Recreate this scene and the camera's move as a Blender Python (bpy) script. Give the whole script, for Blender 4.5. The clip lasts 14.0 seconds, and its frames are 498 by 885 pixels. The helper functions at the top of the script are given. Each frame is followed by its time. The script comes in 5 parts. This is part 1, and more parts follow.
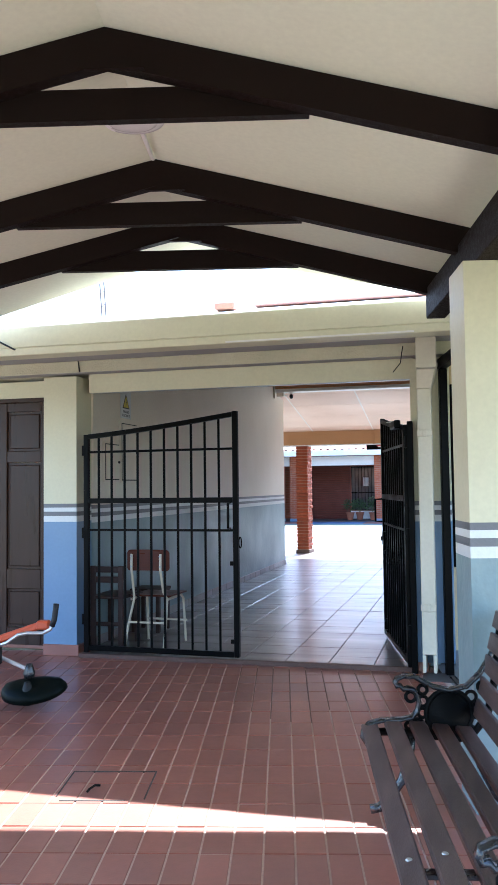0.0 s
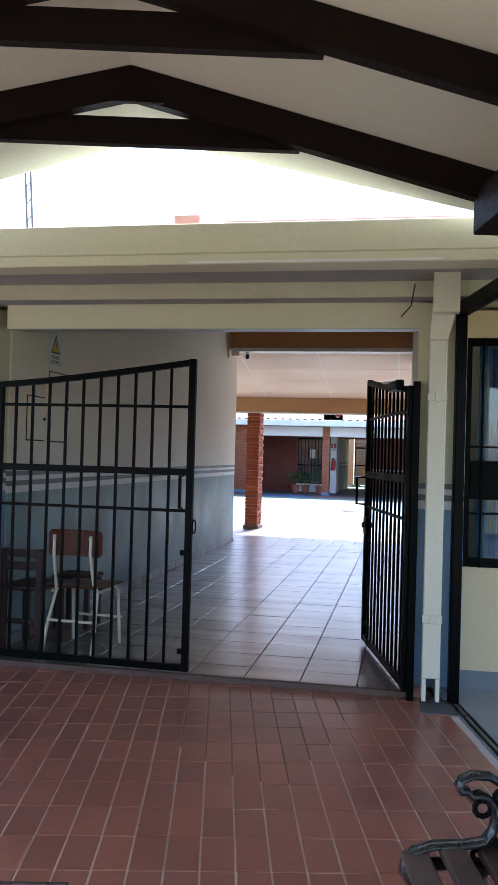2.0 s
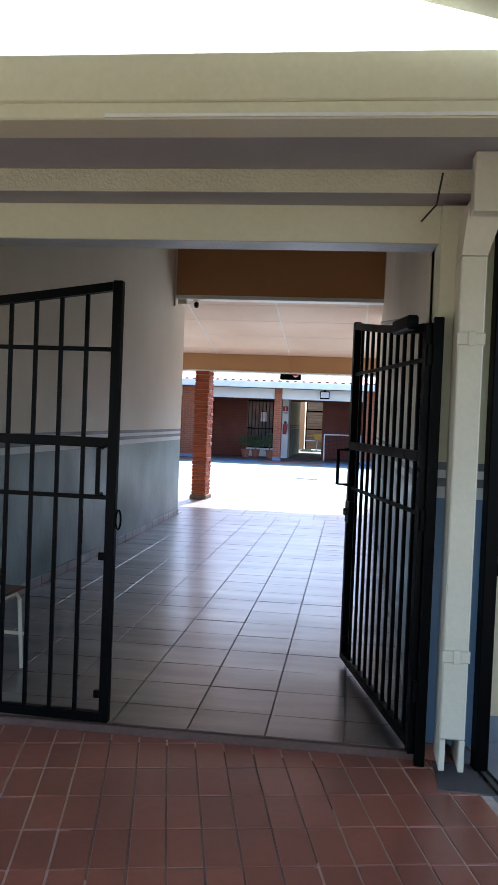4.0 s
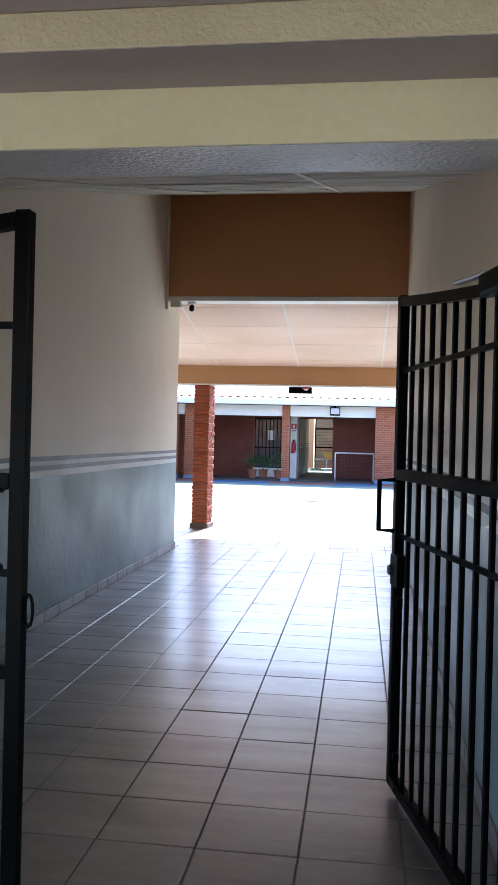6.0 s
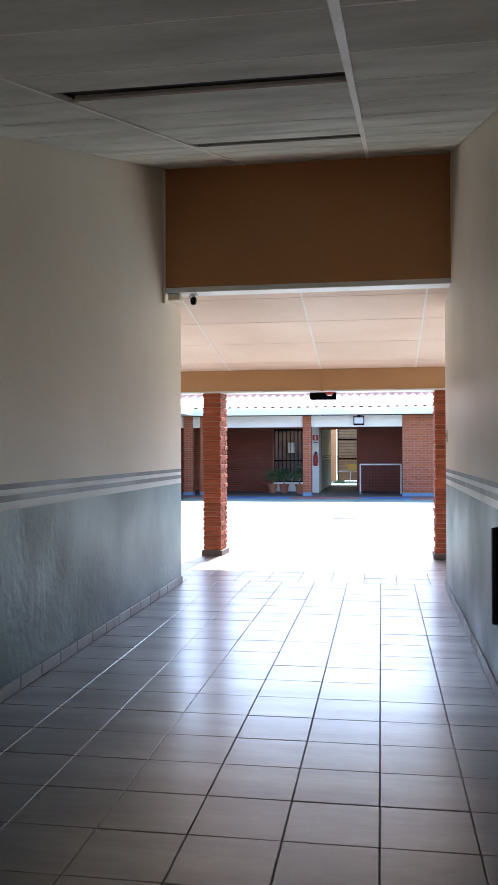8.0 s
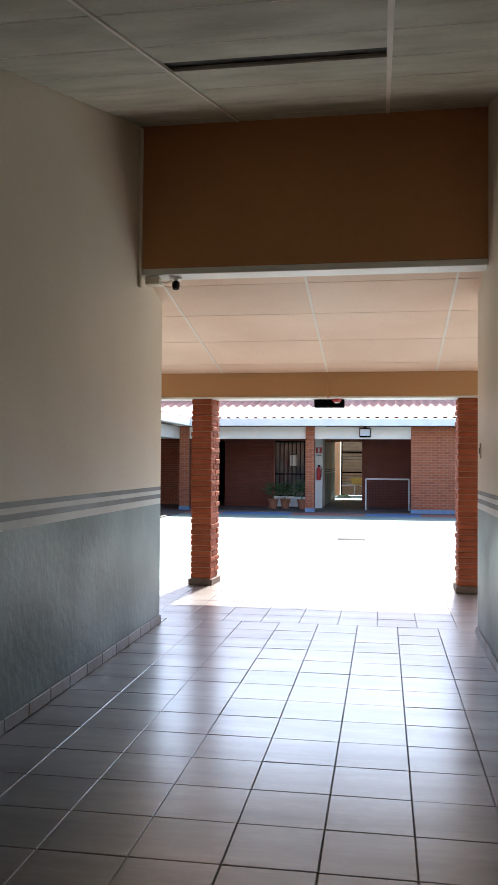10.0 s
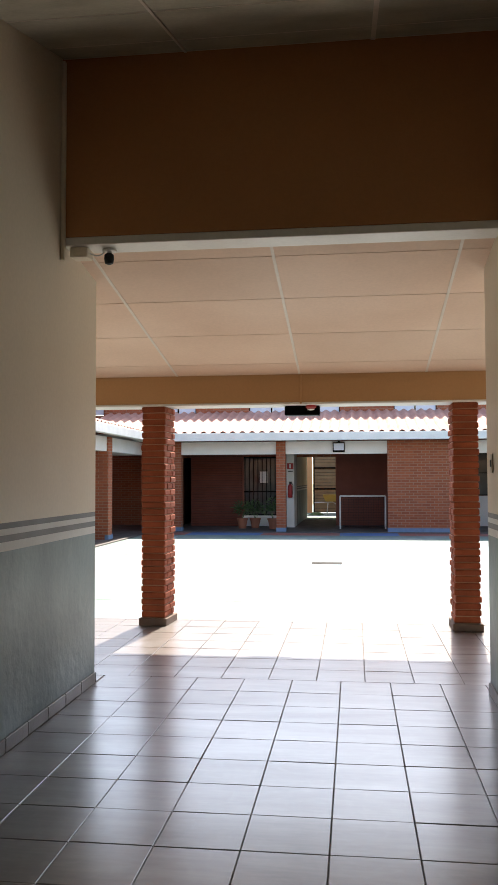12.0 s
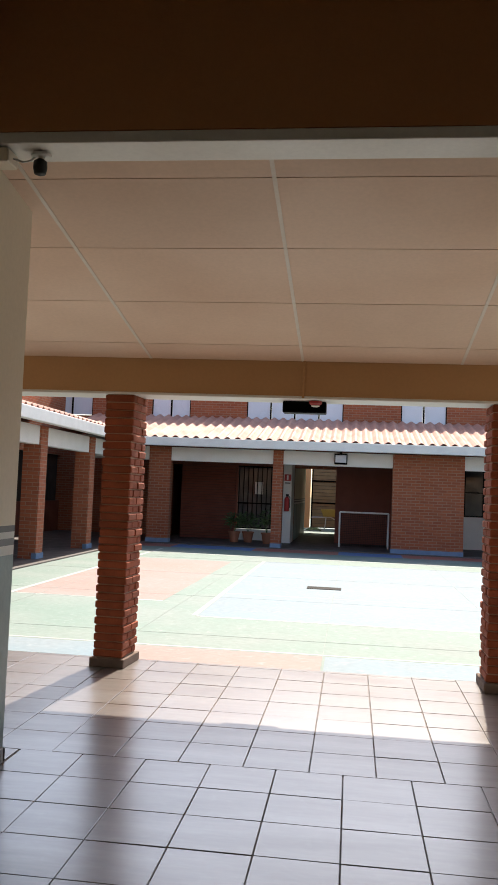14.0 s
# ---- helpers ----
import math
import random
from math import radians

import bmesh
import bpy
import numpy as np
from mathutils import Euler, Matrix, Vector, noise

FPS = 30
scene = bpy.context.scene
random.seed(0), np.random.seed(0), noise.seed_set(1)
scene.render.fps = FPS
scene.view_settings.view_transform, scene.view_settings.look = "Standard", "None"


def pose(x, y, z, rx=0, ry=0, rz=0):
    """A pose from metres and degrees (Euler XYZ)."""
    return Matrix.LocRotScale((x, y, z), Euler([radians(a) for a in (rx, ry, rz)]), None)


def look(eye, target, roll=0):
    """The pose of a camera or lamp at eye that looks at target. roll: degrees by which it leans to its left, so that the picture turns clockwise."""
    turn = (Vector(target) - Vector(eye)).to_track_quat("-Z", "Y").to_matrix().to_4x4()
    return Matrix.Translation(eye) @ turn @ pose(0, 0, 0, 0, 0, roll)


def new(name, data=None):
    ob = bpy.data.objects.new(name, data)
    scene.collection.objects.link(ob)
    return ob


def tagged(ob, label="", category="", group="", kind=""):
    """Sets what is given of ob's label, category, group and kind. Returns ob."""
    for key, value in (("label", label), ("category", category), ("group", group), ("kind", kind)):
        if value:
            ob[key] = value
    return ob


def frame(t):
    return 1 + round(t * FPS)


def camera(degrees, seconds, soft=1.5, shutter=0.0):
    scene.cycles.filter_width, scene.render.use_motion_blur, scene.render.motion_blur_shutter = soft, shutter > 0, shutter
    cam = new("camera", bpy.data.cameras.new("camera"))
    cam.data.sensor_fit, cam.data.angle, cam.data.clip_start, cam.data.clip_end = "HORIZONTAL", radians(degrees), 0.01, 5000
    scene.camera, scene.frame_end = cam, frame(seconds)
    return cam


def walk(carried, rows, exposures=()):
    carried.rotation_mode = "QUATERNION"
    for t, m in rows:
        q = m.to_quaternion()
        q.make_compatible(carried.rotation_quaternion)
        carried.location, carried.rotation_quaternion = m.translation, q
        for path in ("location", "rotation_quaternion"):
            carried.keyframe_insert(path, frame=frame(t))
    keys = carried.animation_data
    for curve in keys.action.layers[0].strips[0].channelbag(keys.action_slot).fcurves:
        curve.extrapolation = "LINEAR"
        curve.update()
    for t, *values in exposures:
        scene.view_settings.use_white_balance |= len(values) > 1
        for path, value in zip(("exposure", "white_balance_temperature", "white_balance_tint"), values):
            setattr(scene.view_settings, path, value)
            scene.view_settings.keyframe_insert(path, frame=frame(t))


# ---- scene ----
cam = camera(33.3, 14.0, soft=1.15)
PATH = [
    (0, (0.143, 0.011, 1.427), (-0.367, 1.942, 1.534), -0.7),
    (0.5, (-0.029, 0.335, 1.431), (-0.571, 2.258, 1.533), 0.3),
    (1, (-0.12, 0.673, 1.421), (-0.604, 2.612, 1.5), 0.2),
    (1.5, (-0.222, 1.03, 1.426), (-0.668, 2.979, 1.473), 1.2),
    (2, (-0.36, 1.413, 1.441), (-0.731, 3.378, 1.473), 1.6),
    (2.5, (-0.432, 1.827, 1.437), (-0.882, 3.776, 1.42), 2.0),
    (3, (-0.492, 2.185, 1.435), (-0.862, 4.149, 1.364), 3.1),
    (3.2, (-0.529, 2.351, 1.454), (-0.793, 4.333, 1.39), 3.3),
    (5.3, (-0.744, 3.981, 1.444), (-1.003, 5.964, 1.405), 1.4),
    (5.5, (-0.748, 4.159, 1.436), (-1.024, 6.14, 1.404), 1.8),
    (6, (-0.817, 4.503, 1.456), (-1.081, 6.486, 1.446), 1.4),
    (6.5, (-0.841, 4.886, 1.458), (-1.112, 6.867, 1.451), 0.0),
    (7, (-0.898, 5.279, 1.452), (-1.192, 7.257, 1.462), 0.3),
    (7.5, (-0.965, 5.706, 1.454), (-1.244, 7.686, 1.475), -0.5),
    (8, (-0.983, 6.089, 1.471), (-1.296, 8.064, 1.492), -0.2),
    (8.5, (-1.082, 6.449, 1.484), (-1.393, 8.425, 1.506), 0.7),
    (10.8, (-1.168, 8.146, 1.515), (-1.49, 10.119, 1.573), 0.3),
    (11, (-1.204, 8.282, 1.512), (-1.52, 10.256, 1.57), 0.8),
    (11.5, (-1.263, 8.673, 1.531), (-1.518, 10.656, 1.602), 1.3),
    (12, (-1.247, 9.059, 1.519), (-1.497, 11.041, 1.608), -0.2),
    (12.5, (-1.286, 9.454, 1.518), (-1.538, 11.436, 1.617), 1.4),
    (13, (-1.324, 9.912, 1.528), (-1.52, 11.899, 1.635), 0.9),
    (13.5, (-1.315, 10.339, 1.537), (-1.558, 12.321, 1.645), 1.5),
    (14, (-1.362, 10.779, 1.524), (-1.611, 12.76, 1.638), 2.3),
]
walk(cam, [(t, look(eye, target, roll)) for t, eye, target, roll in PATH],
     exposures=[(0, 2.78, 5450, 10), (3, 2.1, 5700, 10), (5.5, 2.65, 5650, 10), (7, 2.83, 5750, 9), (8.5, 2.56, 5850, 8), (11, 1.98, 6900, 9), (12.5, 1.54, 7250, 10), (14, 1.09, 7300, 11)])

# ---- daylight ----
world = bpy.data.worlds.new("sky_world")
scene.world = world
world.use_nodes = True
wn = world.node_tree.nodes
sky = wn.new("ShaderNodeTexSky")
sky.sky_type = "NISHITA"
sky.sun_disc = False
SUN_FROM = Vector((0.085, 0.765, 1.0)).normalized()
sky.sun_elevation = math.asin(SUN_FROM.z)
sky.sun_rotation = math.atan2(SUN_FROM.x, SUN_FROM.y)
sky.air_density, sky.dust_density = 1.0, 1.6
world.node_tree.links.new(sky.outputs[0], wn["Background"].inputs[0])
wn["Background"].inputs[1].default_value = 0.15
sun = new("sun", bpy.data.lights.new("sun", "SUN"))
sun.data.energy, sun.data.angle, sun.data.color = 4.4, radians(0.5), (1.0, 0.95, 0.88)
sun.matrix_world = look(SUN_FROM * 60, (0, 0, 0))

# ---- materials ----


def mat(name, col, col2=None, rough=0.6, metal=0.0, scale=3.0, fine=40.0, amount=0.5, bump=0.1, bump_scale=90.0,
        vary=0.0, grain=0.03, spec=0.5, rough_vary=0.1, stretch=(1, 1, 1), island=0.0, smear=None, smear_band=(0.58, 0.72, 0.55), coat=None):
    """Paint, stone, wood or metal with blotches, fine grain and relief in object space."""
    m = bpy.data.materials.new(name)
    m.use_nodes = True
    nt = m.node_tree
    n, l = nt.nodes, nt.links
    bsdf = n["Principled BSDF"]
    col2 = col2 or tuple(c * 0.7 for c in col)
    geo = n.new("ShaderNodeNewGeometry")
    mp = n.new("ShaderNodeMapping")
    mp.inputs["Scale"].default_value = stretch
    l.new(geo.outputs["Position"], mp.inputs[0])

    def noise_at(s, detail):
        t = n.new("ShaderNodeTexNoise")
        t.inputs["Scale"].default_value, t.inputs["Detail"].default_value = s, detail
        l.new(mp.outputs[0], t.inputs["Vector"])
        return t
    big, small = noise_at(scale, 5), noise_at(fine, 3)
    ramp = n.new("ShaderNodeMapRange")
    ramp.inputs[1].default_value, ramp.inputs[2].default_value = 0.35, 0.7
    ramp.inputs[4].default_value = amount
    l.new(big.outputs[0], ramp.inputs[0])
    mix = n.new("ShaderNodeMix")
    mix.data_type = "RGBA"
    mix.inputs[6].default_value, mix.inputs[7].default_value = (*col, 1), (*col2, 1)
    l.new(ramp.outputs[0], mix.inputs[0])
    tone = mix.outputs[2]
    if smear:
        sm = noise_at(9.0, 4)
        l.new(geo.outputs["Position"], sm.inputs["Vector"])
        sm.inputs["Distortion"].default_value = 1.4
        sr = n.new("ShaderNodeMapRange")
        sr.inputs[1].default_value, sr.inputs[2].default_value, sr.inputs[4].default_value = smear_band
        l.new(sm.outputs[0], sr.inputs[0])
        sx = n.new("ShaderNodeMix")
        sx.data_type = "RGBA"
        sx.inputs[7].default_value = (*smear, 1)
        l.new(sr.outputs[0], sx.inputs[0])
        l.new(tone, sx.inputs[6])
        tone = sx.outputs[2]
        film = sr.outputs[0]
    hsv = n.new("ShaderNodeHueSaturation")
    l.new(tone, hsv.inputs["Color"])
    val = n.new("ShaderNodeMapRange")
    val.inputs[1].default_value, val.inputs[2].default_value = 0.3, 0.7
    val.inputs[3].default_value, val.inputs[4].default_value = 1 - grain, 1 + grain
    l.new(small.outputs[0], val.inputs[0])
    last = val.outputs[0]
    for amt, sock in ((vary, "r"), (island, "i")):
        if amt:
            src = n.new("ShaderNodeObjectInfo").outputs["Random"] if sock == "r" else geo.outputs["Random Per Island"]
            mr = n.new("ShaderNodeMapRange")
            mr.inputs[3].default_value, mr.inputs[4].default_value = 1 - amt, 1 + amt
            l.new(src, mr.inputs[0])
            mu = n.new("ShaderNodeMath")
            mu.operation = "MULTIPLY"
            l.new(last, mu.inputs[0])
            l.new(mr.outputs[0], mu.inputs[1])
            last = mu.outputs[0]
    l.new(last, hsv.inputs["Value"])
    l.new(hsv.outputs[0], bsdf.inputs["Base Color"])
    rr = n.new("ShaderNodeMapRange")
    rr.inputs[1].default_value, rr.inputs[2].default_value = 0.3, 0.7
    rr.inputs[3].default_value, rr.inputs[4].default_value = max(0.02, rough - rough_vary), min(1, rough + rough_vary)
    l.new(big.outputs[0], rr.inputs[0])
    l.new(rr.outputs[0], bsdf.inputs["Roughness"])
    bsdf.inputs["Metallic"].default_value = metal
    if coat:
        for key, v in zip(("Coat Weight", "Coat Roughness", "Coat IOR"), coat):
            bsdf.inputs[key].default_value = v
        if smear:
            cr = n.new("ShaderNodeMapRange")
            cr.inputs[3].default_value, cr.inputs[4].default_value = coat[1], coat[1] + 0.02
            l.new(film, cr.inputs[0])
            l.new(cr.outputs[0], bsdf.inputs["Coat Roughness"])
    bsdf.inputs["Specular IOR Level"].default_value = spec
    if bump:
        b = n.new("ShaderNodeBump")
        b.inputs["Strength"].default_value, b.inputs["Distance"].default_value = bump, 0.01
        t = noise_at(bump_scale, 3)
        l.new(t.outputs[0], b.inputs["Height"])
        l.new(b.outputs[0], bsdf.inputs["Normal"])
    return m


def brick_mat(name, c1, c2, mortar, w=0.23, hgt=0.075):
    """Far brickwork: courses with mortar, for walls seen from a long way off."""
    m = mat(name, c1, c2, rough=0.85, bump=0.0)
    nt = m.node_tree
    n, l = nt.nodes, nt.links
    geo = n.new("ShaderNodeNewGeometry")
    sep = n.new("ShaderNodeSeparateXYZ")
    l.new(geo.outputs["Position"], sep.inputs[0])
    com = n.new("ShaderNodeCombineXYZ")
    add = n.new("ShaderNodeMath")
    l.new(sep.outputs[0], add.inputs[0])
    l.new(sep.outputs[1], add.inputs[1])
    l.new(add.outputs[0], com.inputs[0])
    l.new(sep.outputs[2], com.inputs[1])
    br = n.new("ShaderNodeTexBrick")
    l.new(com.outputs[0], br.inputs["Vector"])
    for key, v in (("Scale", 1.0), ("Mortar Size", 0.009), ("Brick Width", w), ("Row Height", hgt), ("Mortar Smooth", 0.2), ("Bias", 0.0)):
        br.inputs[key].default_value = v
    br.inputs["Color1"].default_value, br.inputs["Color2"].default_value = (*c1, 1), (*c2, 1)
    br.inputs["Mortar"].default_value = (*mortar, 1)
    bsdf = n["Principled BSDF"]
    l.new(br.outputs["Color"], bsdf.inputs["Base Color"])
    b = n.new("ShaderNodeBump")
    b.inputs["Strength"].default_value, b.inputs["Distance"].default_value = 0.8, 0.02
    b.invert = True
    l.new(br.outputs["Fac"], b.inputs["Height"])
    l.new(b.outputs[0], bsdf.inputs["Normal"])
    return m


def glass(name, tint=(0.9, 0.95, 0.95), rough=0.02):
    m = bpy.data.materials.new(name)
    m.use_nodes = True
    b = m.node_tree.nodes["Principled BSDF"]
    b.inputs["Base Color"].default_value = (*tint, 1)
    b.inputs["Roughness"].default_value = rough
    b.inputs["Transmission Weight"].default_value = 1.0
    return m


CREAM = mat("cream_paint", (0.66, 0.625, 0.44), (0.59, 0.55, 0.375), rough=0.55, scale=1.2, amount=0.6, bump=0.04, bump_scale=40)
WALLP = mat("cream_wall_paint", (0.80, 0.71, 0.58), (0.72, 0.63, 0.50), rough=0.5, scale=1.1, amount=0.6, bump=0.08, bump_scale=22, stretch=(1, 1, 0.8))
BLUEP = mat("blue_paint", (0.17, 0.27, 0.42), (0.13, 0.21, 0.33), rough=0.4, scale=1.6, amount=0.7, bump=0.1, bump_scale=45)
BLUEG = mat("blue_grey_paint", (0.25, 0.33, 0.342), (0.18, 0.245, 0.26), rough=0.5, scale=1.6, amount=0.7, bump=0.6, bump_scale=14, stretch=(1, 1, 0.9))
S_GREY = mat("grey_stripe_paint", (0.17, 0.17, 0.18), rough=0.5)
S_WHITE = mat("white_stripe_paint", (0.72, 0.73, 0.72), (0.6, 0.6, 0.58), rough=0.5)
S_BEIGE = mat("beige_stripe_paint", (0.48, 0.44, 0.36), rough=0.5)
ROUGHC = mat("rough_cream_plaster", (0.56, 0.52, 0.37), (0.46, 0.42, 0.29), rough=0.42, bump=0.7, bump_scale=70)
BROWN = mat("brown_paint", (0.50, 0.225, 0.09), (0.44, 0.19, 0.075), rough=0.6, scale=0.9, amount=0.5, bump=0.05)
OCHRE = mat("ochre_paint", (0.52, 0.29, 0.13), (0.46, 0.25, 0.11), rough=0.6, scale=1.2, bump=0.08)
WHITE = mat("white_paint", (0.78, 0.76, 0.72), (0.66, 0.64, 0.60), rough=0.5, scale=2, bump=0.05)
PANEL = mat("ceiling_panel", (0.76, 0.565, 0.435), (0.67, 0.48, 0.36), rough=0.75, scale=0.9, amount=0.9, bump=0.01, island=0.05)
PANELG = mat("aged_ceiling_panel", (0.54, 0.51, 0.42), (0.38, 0.355, 0.285), rough=0.8, scale=2.2, amount=1.0, grain=0.06, bump=0.12, bump_scale=30, island=0.06, stretch=(0.8, 1.6, 1))
BATTEN = mat("white_batten", (0.74, 0.66, 0.58), (0.64, 0.56, 0.48), rough=0.5)
SLOT = mat("dark_slot_and_shade", (0.05, 0.045, 0.04), rough=0.9)
RIDGE = mat("cream_ceiling_plaster", (0.73, 0.74, 0.58), (0.67, 0.67, 0.51), rough=0.85, scale=0.8, amount=0.5, bump=0.015)
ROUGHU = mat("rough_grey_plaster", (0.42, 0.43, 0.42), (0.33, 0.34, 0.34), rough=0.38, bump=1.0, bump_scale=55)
SOFFIT = mat("grey_soffit_sheet", (0.36, 0.34, 0.33), (0.28, 0.265, 0.255), rough=0.6, scale=1.5, bump=0.15, bump_scale=40)
WOOD = mat("dark_stained_timber", (0.011, 0.0062, 0.005), (0.017, 0.010, 0.008), rough=0.6, spec=0.1, scale=5, amount=0.6, bump=0.25, stretch=(8, 8, 8))
BLACK = mat("black_gate_paint", (0.0009, 0.0009, 0.0011), (0.0016, 0.0016, 0.0017), rough=0.34, bump=0.06, spec=0.06)
DOORW = mat("dark_door_timber", (0.034, 0.015, 0.009), (0.055, 0.027, 0.016), rough=0.32, spec=0.22, scale=2, amount=0.7, bump=0.15, stretch=(6, 6, 0.6))
TERRA = mat("red_clay_tile", (0.31, 0.10, 0.058), (0.23, 0.07, 0.044), rough=0.45, spec=0.6, coat=(0.6, 0.28, 1.6), scale=1.3, fine=25, grain=0.07, amount=0.8, bump=0.1, vary=0.16, rough_vary=0.06)
TERRA_J = mat("red_clay_tile_field", (0.31, 0.10, 0.058), (0.23, 0.07, 0.044), rough=0.45, spec=0.6, coat=(0.6, 0.28, 1.6), scale=1.3, fine=25, grain=0.07, amount=0.8, bump=0.1, island=0.16, rough_vary=0.06)
GROUT = mat("pale_grout", (0.62, 0.50, 0.42), (0.45, 0.35, 0.28), rough=0.9, scale=3, grain=0.08, bump=0.2)
TILE = mat("brown_ceramic_tile", (0.112, 0.084, 0.070), (0.064, 0.048, 0.041), rough=0.38, scale=2.6, fine=24, grain=0.12, amount=0.9, bump=0.16, bump_scale=6, spec=0.7, stretch=(0.3, 1.5, 1), coat=(1.0, 0.25, 2.5), smear=(0.34, 0.33, 0.32), smear_band=(0.50, 0.75, 0.06), vary=0.12, rough_vary=0.08)
TILE_J = mat("brown_ceramic_tile_field", (0.112, 0.084, 0.070), (0.064, 0.048, 0.041), rough=0.38, scale=2.6, fine=24, grain=0.12, amount=0.9, bump=0.16, bump_scale=6, spec=0.7, stretch=(0.3, 1.5, 1), coat=(1.0, 0.25, 2.5), smear=(0.34, 0.33, 0.32), smear_band=(0.50, 0.75, 0.06), island=0.12, rough_vary=0.08)
DARKJ = mat("dark_stained_mortar", (0.22, 0.145, 0.115), (0.09, 0.055, 0.045), rough=0.9, bump=0.2)
GROUTD = mat("dark_grout", (0.20, 0.17, 0.155), (0.13, 0.11, 0.10), rough=0.9, bump=0.2)
WALKC = mat("dark_painted_walk", (0.10, 0.085, 0.08), (0.07, 0.06, 0.058), rough=0.6, bump=0.1)
CONC = mat("grey_concrete", (0.30, 0.29, 0.27), (0.22, 0.21, 0.2), rough=0.85, bump=0.3)
BRICK = mat("red_brick", (0.31, 0.068, 0.022), (0.215, 0.045, 0.015), rough=0.85, scale=9, fine=70, grain=0.12, amount=0.8, bump=0.4, vary=0.15)
BRICK_FAR = mat("far_red_brick", (0.36, 0.12, 0.06), (0.28, 0.09, 0.045), rough=0.85, scale=9, amount=0.8, bump=0.3, island=0.12)
FOOT = mat("stained_cement_foot", (0.17, 0.115, 0.09), (0.10, 0.07, 0.055), rough=0.9, scale=8, bump=0.5)
MORTAR = mat("mortar", (0.42, 0.26, 0.18), (0.32, 0.18, 0.12), rough=0.95, bump=0.3)
BRICKW = brick_mat("brick_wall", (0.38, 0.108, 0.045), (0.29, 0.078, 0.034), (0.34, 0.19, 0.125))
ROOFT = mat("pink_corrugated_sheet", (0.50, 0.27, 0.21), (0.36, 0.18, 0.14), rough=0.7, scale=1.5, amount=0.8, bump=0.1)
GUTTER = mat("pale_gutter_paint", (0.74, 0.75, 0.73), (0.6, 0.6, 0.58), rough=0.5)
PLINTH = mat("blue_plinth_paint", (0.16, 0.26, 0.40), (0.1, 0.16, 0.25), rough=0.7, scale=6)
GROUND = mat("garden_earth", (0.10, 0.11, 0.05), (0.16, 0.13, 0.08), rough=0.95, scale=0.6, amount=0.9, bump=0.5, bump_scale=12)
STEELG = mat("galvanised_steel", (0.45, 0.46, 0.47), rough=0.4, metal=0.9)
SEAT = mat("red_brown_plywood", (0.085, 0.018, 0.008), (0.055, 0.012, 0.006), rough=0.35, spec=0.2, scale=4, stretch=(1, 1, 6))
TUBE = mat("beige_tube_paint", (0.62, 0.55, 0.42), (0.5, 0.43, 0.32), rough=0.4)
CASTI = mat("black_cast_iron", (0.0025, 0.0027, 0.003), (0.005, 0.005, 0.005), rough=0.55, metal=0.0, spec=0.1, bump=0.25)
CASTS = mat("worn_silver_iron", (0.028, 0.03, 0.034), (0.006, 0.0065, 0.007), rough=0.24, metal=0.0, spec=0.7, scale=11, amount=1.0, bump=0.2)
SLATW = mat("brown_bench_slat", (0.10, 0.062, 0.055), (0.06, 0.038, 0.034), rough=0.4, spec=0.4, scale=3, fine=60, grain=0.1, amount=0.9, bump=0.2, stretch=(4, 0.6, 4), vary=0.15)
PVC = mat("cream_pvc", (0.60, 0.55, 0.43), (0.52, 0.47, 0.35), rough=0.4)
TANP = mat("tan_wall_paint", (0.62, 0.47, 0.27), (0.54, 0.40, 0.22), rough=0.55, scale=1.2, bump=0.12)
CURTAIN = mat("blue_curtain", (0.03, 0.10, 0.20), (0.02, 0.06, 0.13), rough=0.8, scale=5, stretch=(8, 8, 0.5))
PANE = glass("window_glass", (0.85, 0.92, 0.92))
FROST = mat("pale_blue_pane", (0.62, 0.68, 0.78), (0.5, 0.56, 0.66), rough=0.25, scale=1.0, bump=0.0)
ORANGE = mat("orange_plastic", (0.55, 0.09, 0.03), (0.4, 0.06, 0.02), rough=0.4)
REDP = mat("red_enamel", (0.45, 0.03, 0.03), rough=0.35)
RUBBER = mat("black_rubber", (0.006, 0.006, 0.0065), rough=0.6, bump=0.2)
GUARD = mat("dark_green_black_plastic", (0.003, 0.005, 0.004), (0.006, 0.008, 0.006), rough=0.4, spec=0.06, scale=8)
ALU = mat("brushed_aluminium", (0.62, 0.62, 0.6), rough=0.35, metal=0.8)
LAMPW = mat("white_lamp_plastic", (0.78, 0.75, 0.74), rough=0.3, bump=0)
TRAYP = mat("worn_yellow_barrow_paint", (0.34, 0.25, 0.05), (0.20, 0.15, 0.06), rough=0.6, bump=0.1)
YELLOW = mat("yellow_print", (0.70, 0.55, 0.05), rough=0.5, bump=0)
INK = mat("black_print", (0.03, 0.03, 0.03), rough=0.5, bump=0)
PAPER = mat("white_sign_plastic", (0.74, 0.73, 0.70), rough=0.45, bump=0)
CLAYPOT = mat("clay_pot", (0.34, 0.13, 0.07), (0.25, 0.09, 0.05), rough=0.8)
LEAF = mat("green_leaf", (0.045, 0.10, 0.03), (0.08, 0.13, 0.04), rough=0.5, island=0.4, bump=0)
NET = mat("black_net_cord", (0.02, 0.02, 0.022), rough=0.8, bump=0)
SHUTTER = mat("brown_rolling_shutter", (0.215, 0.068, 0.045), (0.16, 0.05, 0.034), rough=0.5, spec=0.2)
BOARDS = mat("tan_slat_boards", (0.20, 0.135, 0.065), (0.15, 0.10, 0.048), rough=0.6, scale=4, vary=0.12)
